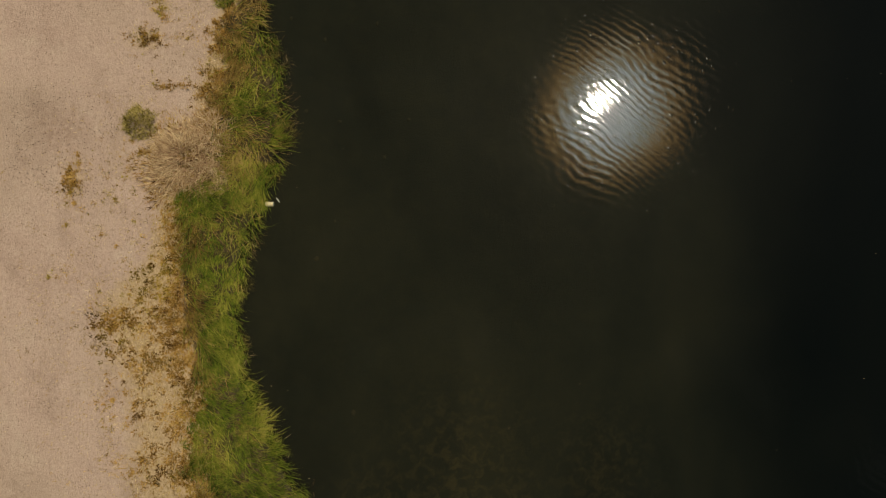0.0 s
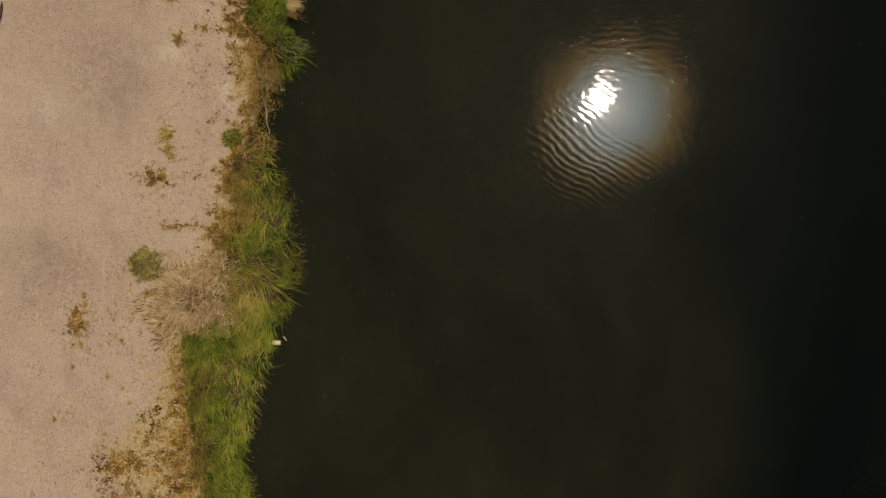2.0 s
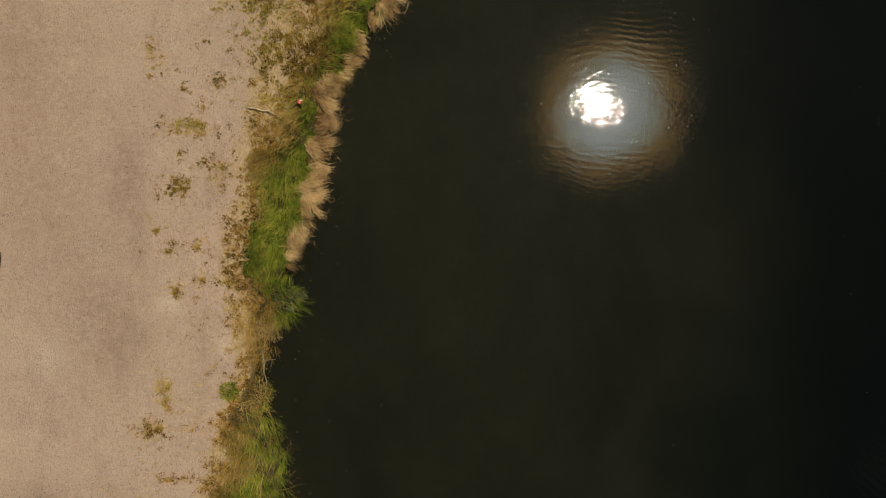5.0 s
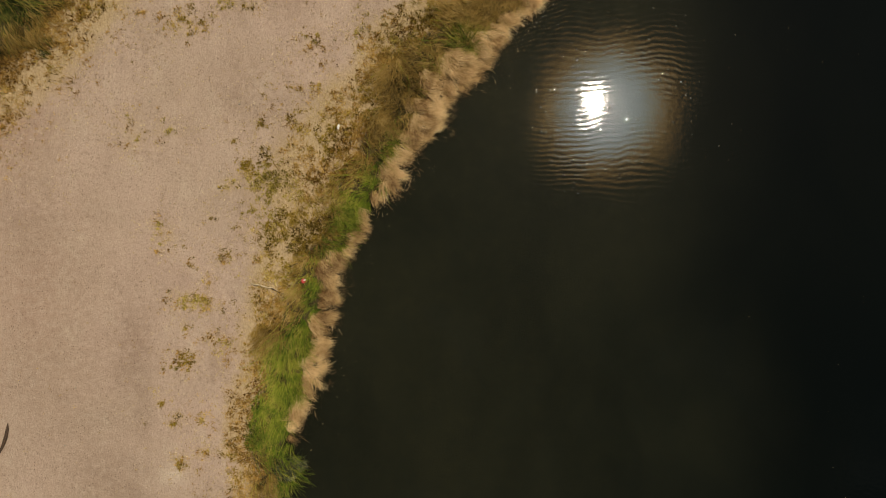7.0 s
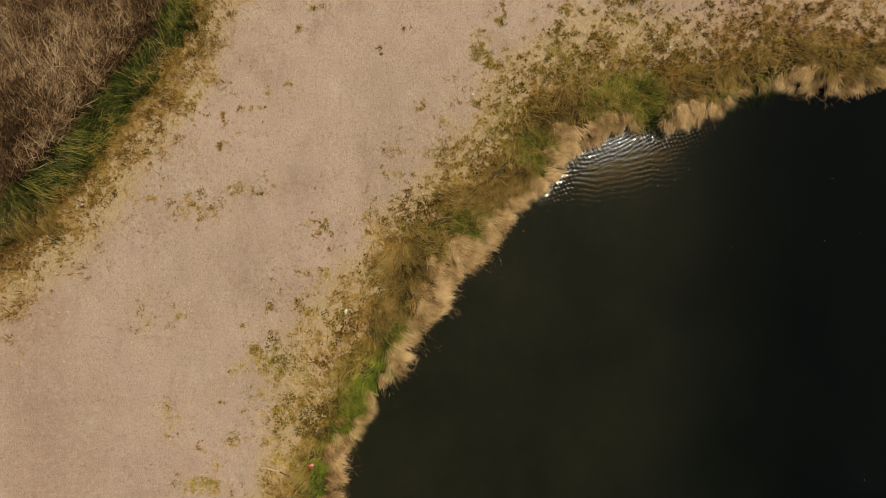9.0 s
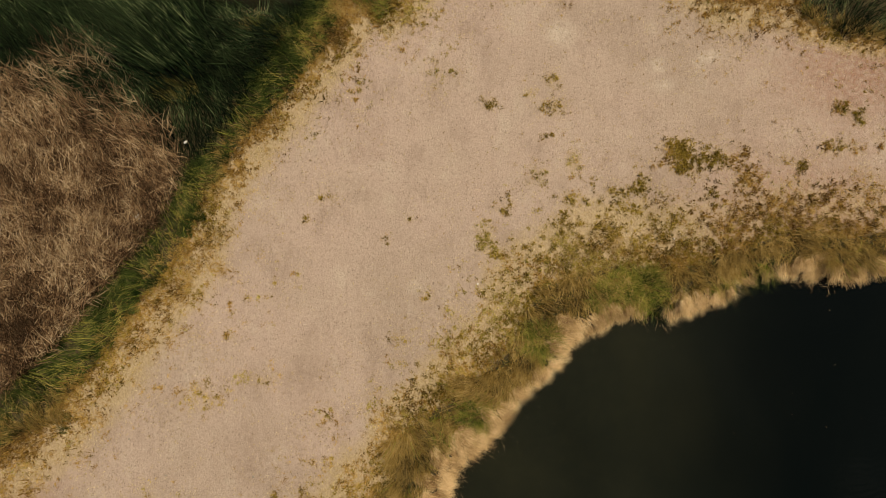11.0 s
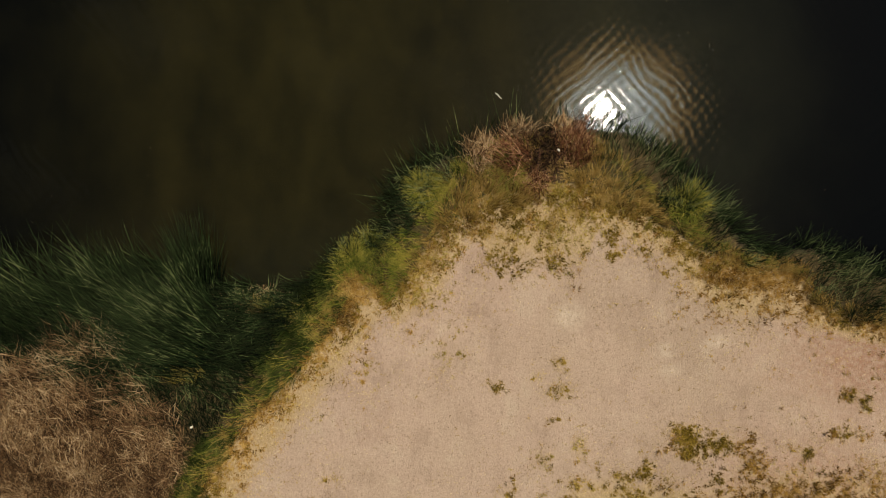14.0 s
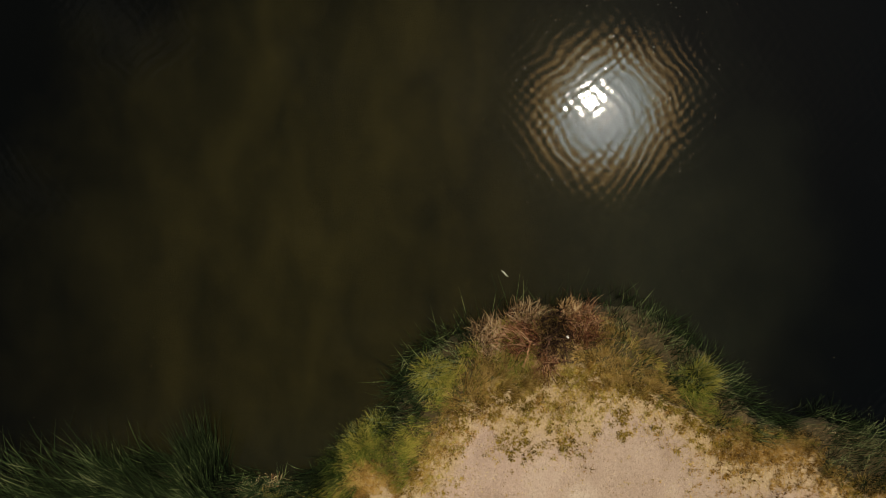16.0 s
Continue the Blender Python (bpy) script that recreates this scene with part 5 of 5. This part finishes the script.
M_CREAM = plain("faded_cream_paint", (0.66, 0.58, 0.36), 0.45, 30, (0.45, 0.36, 0.18))
M_TIN = plain("dull_tin", (0.6, 0.58, 0.54), 0.4, 30, metal=0.8)
M_RED = plain("red_wrapper", (0.55, 0.05, 0.045), 0.4, 40, (0.35, 0.03, 0.03))
M_WHITE = plain("white_paper", (0.78, 0.75, 0.68), 0.8, 40, (0.6, 0.56, 0.48))
M_BARK = plain("dry_wood", (0.62, 0.50, 0.33), 0.9, 60, (0.40, 0.30, 0.18))
M_PALEWOOD = plain("bleached_wood", (0.34, 0.28, 0.20), 0.85, 50, (0.20, 0.15, 0.10))
M_DARKBARK = plain("dark_bark", (0.045, 0.028, 0.018), 0.85, 60, (0.10, 0.06, 0.035))
M_STONE = plain("grey_stone", (0.30, 0.26, 0.20), 0.85, 25, (0.16, 0.13, 0.10))

can = new("drink_can")
can.matrix_basis = pose(-2.31, 1.31, WATER_Z + 0.012, 0, 0, -4)
tagged(can, "faded cream drink can floating beside the bank", "can")
part("body", from_bm("body", turned([(-0.052, 0.026), (-0.047, 0.031), (-0.02, 0.0325), (0.012, 0.031), (0.045, 0.032), (0.050, 0.027)]), M_CREAM), can)
part("lid", from_bm("lid", turned([(0.050, 0.0275), (0.054, 0.0275), (0.0545, 0.024), (0.052, 0.023)]), M_TIN), can, "dull tin lid")
part("base_ring", from_bm("base_ring", turned([(-0.052, 0.022), (-0.056, 0.022), (-0.055, 0.026), (-0.051, 0.0265)]), M_TIN), can, "dull tin base")

wrapper = new("wrapper")
wrapper.matrix_basis = pose(-1.73, 7.87, float(ground_z([-1.73], [7.87])[0]) + 0.10, 0, 0, 20)
tagged(wrapper, "crumpled red and white wrapper caught in green grass", "litter")
part("red_half", from_bm("red_half", lump(0.027, 0.35, 2.0, 1.3), M_RED, False), wrapper)
white = part("white_half", from_bm("white_half", lump(0.016, 0.5, 5.0, 1.2), M_WHITE, False), wrapper, "white inner side")
white.location = (0.022, 0.006, 0.010)

for x, y, up, s, label in ((-1.25, 9.995, 0.03, 0.030, "small white paper scrap at the edge of dry weeds"), (-4.18, 13.97, 0.14, 0.042, "crumpled white paper scrap on dead reeds"), (-3.55, 15.02, 0.14, 0.026, "small white paper scrap on dead reeds"), (0.55, 13.05, 0.01, 0.012, "tiny white paper scrap on bare sand"), (1.46, 19.02, 0.30, 0.026, "small white paper scrap caught in the dead shrub"), (3.36, 13.71, 0.08, 0.014, "tiny white paper scrap in dry weeds")):
    scrap = new("paper_scrap", from_bm("paper_scrap", lump(s, 0.4, x * 3 + y, 0.7), M_WHITE, False))
    scrap.matrix_basis = pose(x, y, float(ground_z([x], [y])[0]) + up, 0, 0, x * 90)
    tagged(scrap, label, "litter", "paper scraps")

stick = new("stick")
stick.location = (-2.23, 7.76, float(ground_z([-2.23], [7.76])[0]) + 0.022)
tagged(stick, "bleached broken stick lying among dry weeds", "stick")
part("shaft", from_bm("shaft", tube([(-0.23, 0.07, 0.0), (-0.12, 0.055, 0.01), (-0.02, 0.02, 0.012), (0.06, 0.015, 0.02)], [0.010, 0.013, 0.010, 0.008]), M_BARK), stick)
part("fork", from_bm("fork", tube([(0.03, 0.016, 0.016), (0.12, -0.035, 0.014), (0.22, -0.085, 0.004)], [0.008, 0.006, 0.003]), M_DARKBARK), stick, "darker side twig")

for x, y, turn, size in ((0.65, 19.88, -42, 1.0), (-2.2, 1.36, -50, 0.6)):
    chip = new("pale_twig", from_bm("pale_twig", tube([(-0.065, 0.0, 0.0), (-0.02, 0.006, 0.004), (0.03, -0.004, 0.004), (0.065, 0.004, 0.0)], [0.006, 0.009, 0.008, 0.004], 6), M_WHITE))
    chip.matrix_basis = pose(x, y, WATER_Z + 0.003, 0, 0, turn) @ Matrix.Scale(size, 4)
    tagged(chip, "pale peeled twig floating on the pond", "twig", "floating twigs")

twig = new("bark_strip", from_bm("bark_strip", tube([(0.035, 0.21, 0.006), (0.03, 0.12, 0.012), (0.005, 0.0, 0.014), (-0.04, -0.12, 0.012), (-0.09, -0.22, 0.008), (-0.12, -0.34, 0.006)], [0.004, 0.022, 0.026, 0.019, 0.010, 0.004], 10, 0.5), M_DARKBARK))
twig.location = (-5.80, 5.77, float(ground_z([-5.8], [5.77])[0]))
tagged(twig, "dark curved strip of bark on bare sand", "bark")

for x, y, s in ((-1.79, 2.57, 0.035), (-1.34, 2.41, 0.032), (-1.50, 3.54, 0.032), (-0.78, 3.74, 0.034), (-1.72, 0.55, 0.040), (-1.45, 1.05, 0.022), (-1.30, -1.55, 0.045), (-1.95, 3.85, 0.028), (-0.75, 1.9, 0.030), (-0.4, 2.4, 0.028)):
    stone = new("stone", from_bm("stone", lump(s, 0.75, x * 7 + y, 0.35), M_STONE))
    stone.matrix_basis = pose(x, y, WATER_Z - 0.02 - s * 0.9, 0, 0, y * 70)
    tagged(stone, "small grey stone just under the pond surface", "stone", "stones in the shallows")
r = random.Random(5)
for k in range(60):
    x, y, s = r.uniform(-6.2, -2.4), r.uniform(-3, 15), r.uniform(0.006, 0.017)
    if float(shore_distance(np.array([x]), np.array([y]))[0]) < 0.9 or in_reeds(np.array([x]), np.array([y]))[0] > 0:
        continue
    pebble = new("pebble", from_bm("pebble", lump(s, 0.6, k, 0.3, 1), M_STONE))
    pebble.matrix_basis = pose(x, y, float(ground_z([x], [y])[0]) + s * 0.2, 0, 0, k * 40)
    tagged(pebble, "small grey pebble lying on bare sand", "pebble", "pebbles on the sand")

# a bleached branch and bare shrubs where the bank is narrow
branch = new("dead_branch")
branch.location = (-2.36, 4.34, WATER_Z + 0.05)
tagged(branch, "bleached dead branch along the muddy bank edge", "branch")
part("shaft", from_bm("shaft", tube([(-0.07, 0.36, 0.03), (0.0, 0.20, 0.02), (0.03, 0.06, 0.03), (0.02, -0.08, 0.02), (0.06, -0.20, 0.03), (0.02, -0.36, 0.0)], [0.004, 0.007, 0.008, 0.007, 0.005, 0.002]), M_PALEWOOD), branch)
part("side_twig", from_bm("side_twig", tube([(0.03, 0.06, 0.03), (0.10, 0.10, 0.03), (0.18, 0.09, 0.01)], [0.006, 0.004, 0.002], 6), M_PALEWOOD), branch)
part("side_twig", from_bm("side_twig", tube([(0.0, 0.20, 0.02), (0.05, 0.27, 0.04), (0.06, 0.36, 0.05)], [0.006, 0.004, 0.002], 6), M_PALEWOOD), branch)
part("side_twig", from_bm("side_twig", tube([(0.06, -0.20, 0.03), (-0.02, -0.27, 0.03), (-0.10, -0.28, 0.02)], [0.005, 0.004, 0.002], 6), M_PALEWOOD), branch)
tussock("sage_shrub", -2.02, 5.22, 0.20, 640, (0.03, 0.09), M_SAGE, "grey-green shrub reaching over the water", (0.3, 1.3), 0.3, 1.2, "grey-green shrubs", "shrub", (0.006, 0.013), up=0.12)
tussock("sage_shrub", -1.86, 5.30, 0.14, 300, (0.03, 0.09), M_SAGE, "grey-green shrub reaching over the water", (0.3, 1.3), 0.3, 1.0, "grey-green shrubs", "shrub", (0.005, 0.011), up=0.10)
tussock("bare_shrub", -2.28, 4.86, 0.17, 260, (0.08, 0.22), M_THATCH, "bare brown twiggy shrub at the bank edge", (0.3, 1.3), 0.0, 1.6, "", "shrub", (0.003, 0.006), up=0.08)


def reed_debris():
    """Pale broken reed ends on the dark mud by the rushes."""
    n = 420
    a, r = rn(n, 0, 6.28), np.sqrt(rng.random(n))
    x, y = -2.72 + 0.55 * r * np.cos(a), 16.72 + 0.30 * r * np.sin(a)
    b = based(x, y)
    b[:, 2] = np.maximum(b[:, 2], WATER_Z) + 0.05 * rng.random(n)
    stuff("reed_debris", [blades(b, rn(n, 0.03, 0.11), rn(n, 0.006, 0.013), rn(n, 0, 6.28), rn(n, 1.1, 1.6), rn(n, 0, 0.3))], M_THATCH, "pale broken reed ends on dark mud", "debris")
    n = 700
    a, r = rn(n, 0, 6.28), np.sqrt(rng.random(n))
    x, y = -4.95 + 0.75 * r * np.cos(a), 2.25 + 0.85 * r * np.sin(a)
    stuff("bark_chips", [blades(based(x, y, -0.004), rn(n, 0.006, 0.016), rn(n, 0.004, 0.009), rn(n, 0, 6.28), rn(n, 1.2, 1.55), rn(n, 0, 0.2), levels=2)], M_DARKSTEM, "small dark bark chips strewn on the sand", "debris")



def floating_specks():
    """Pale seeds and bits of foam on the water, thickest along the bank."""
    d = FIELD["east"][0]
    near = rng.choice(np.flatnonzero((d > -0.45) & (d < -0.02) & (np.abs(FX) < 7) & (FY > -4) & (FY < 14)), 110)
    out = rng.choice(np.flatnonzero((shore_distance(FX, FY) < -0.5) & (np.abs(FX) < 7)), 130)
    i = np.concatenate([near, out])
    n = len(i)
    b = np.stack([FX[i] + rn(n, -0.04, 0.04), FY[i] + rn(n, -0.04, 0.04), np.full(n, WATER_Z + 0.003)], 1)
    stuff("floating_specks", [blades(b, 0.005 + 0.016 * rng.random(n) ** 2, rn(n, 0.003, 0.008), rn(n, 0, 6.28), rn(n, 1.35, 1.55), np.zeros(n), levels=2, tone=rn(n, 0.3, 1.0))], M_MAUVE, "pale seeds and bits floating on the pond", "debris")


reed_debris()
floating_specks()
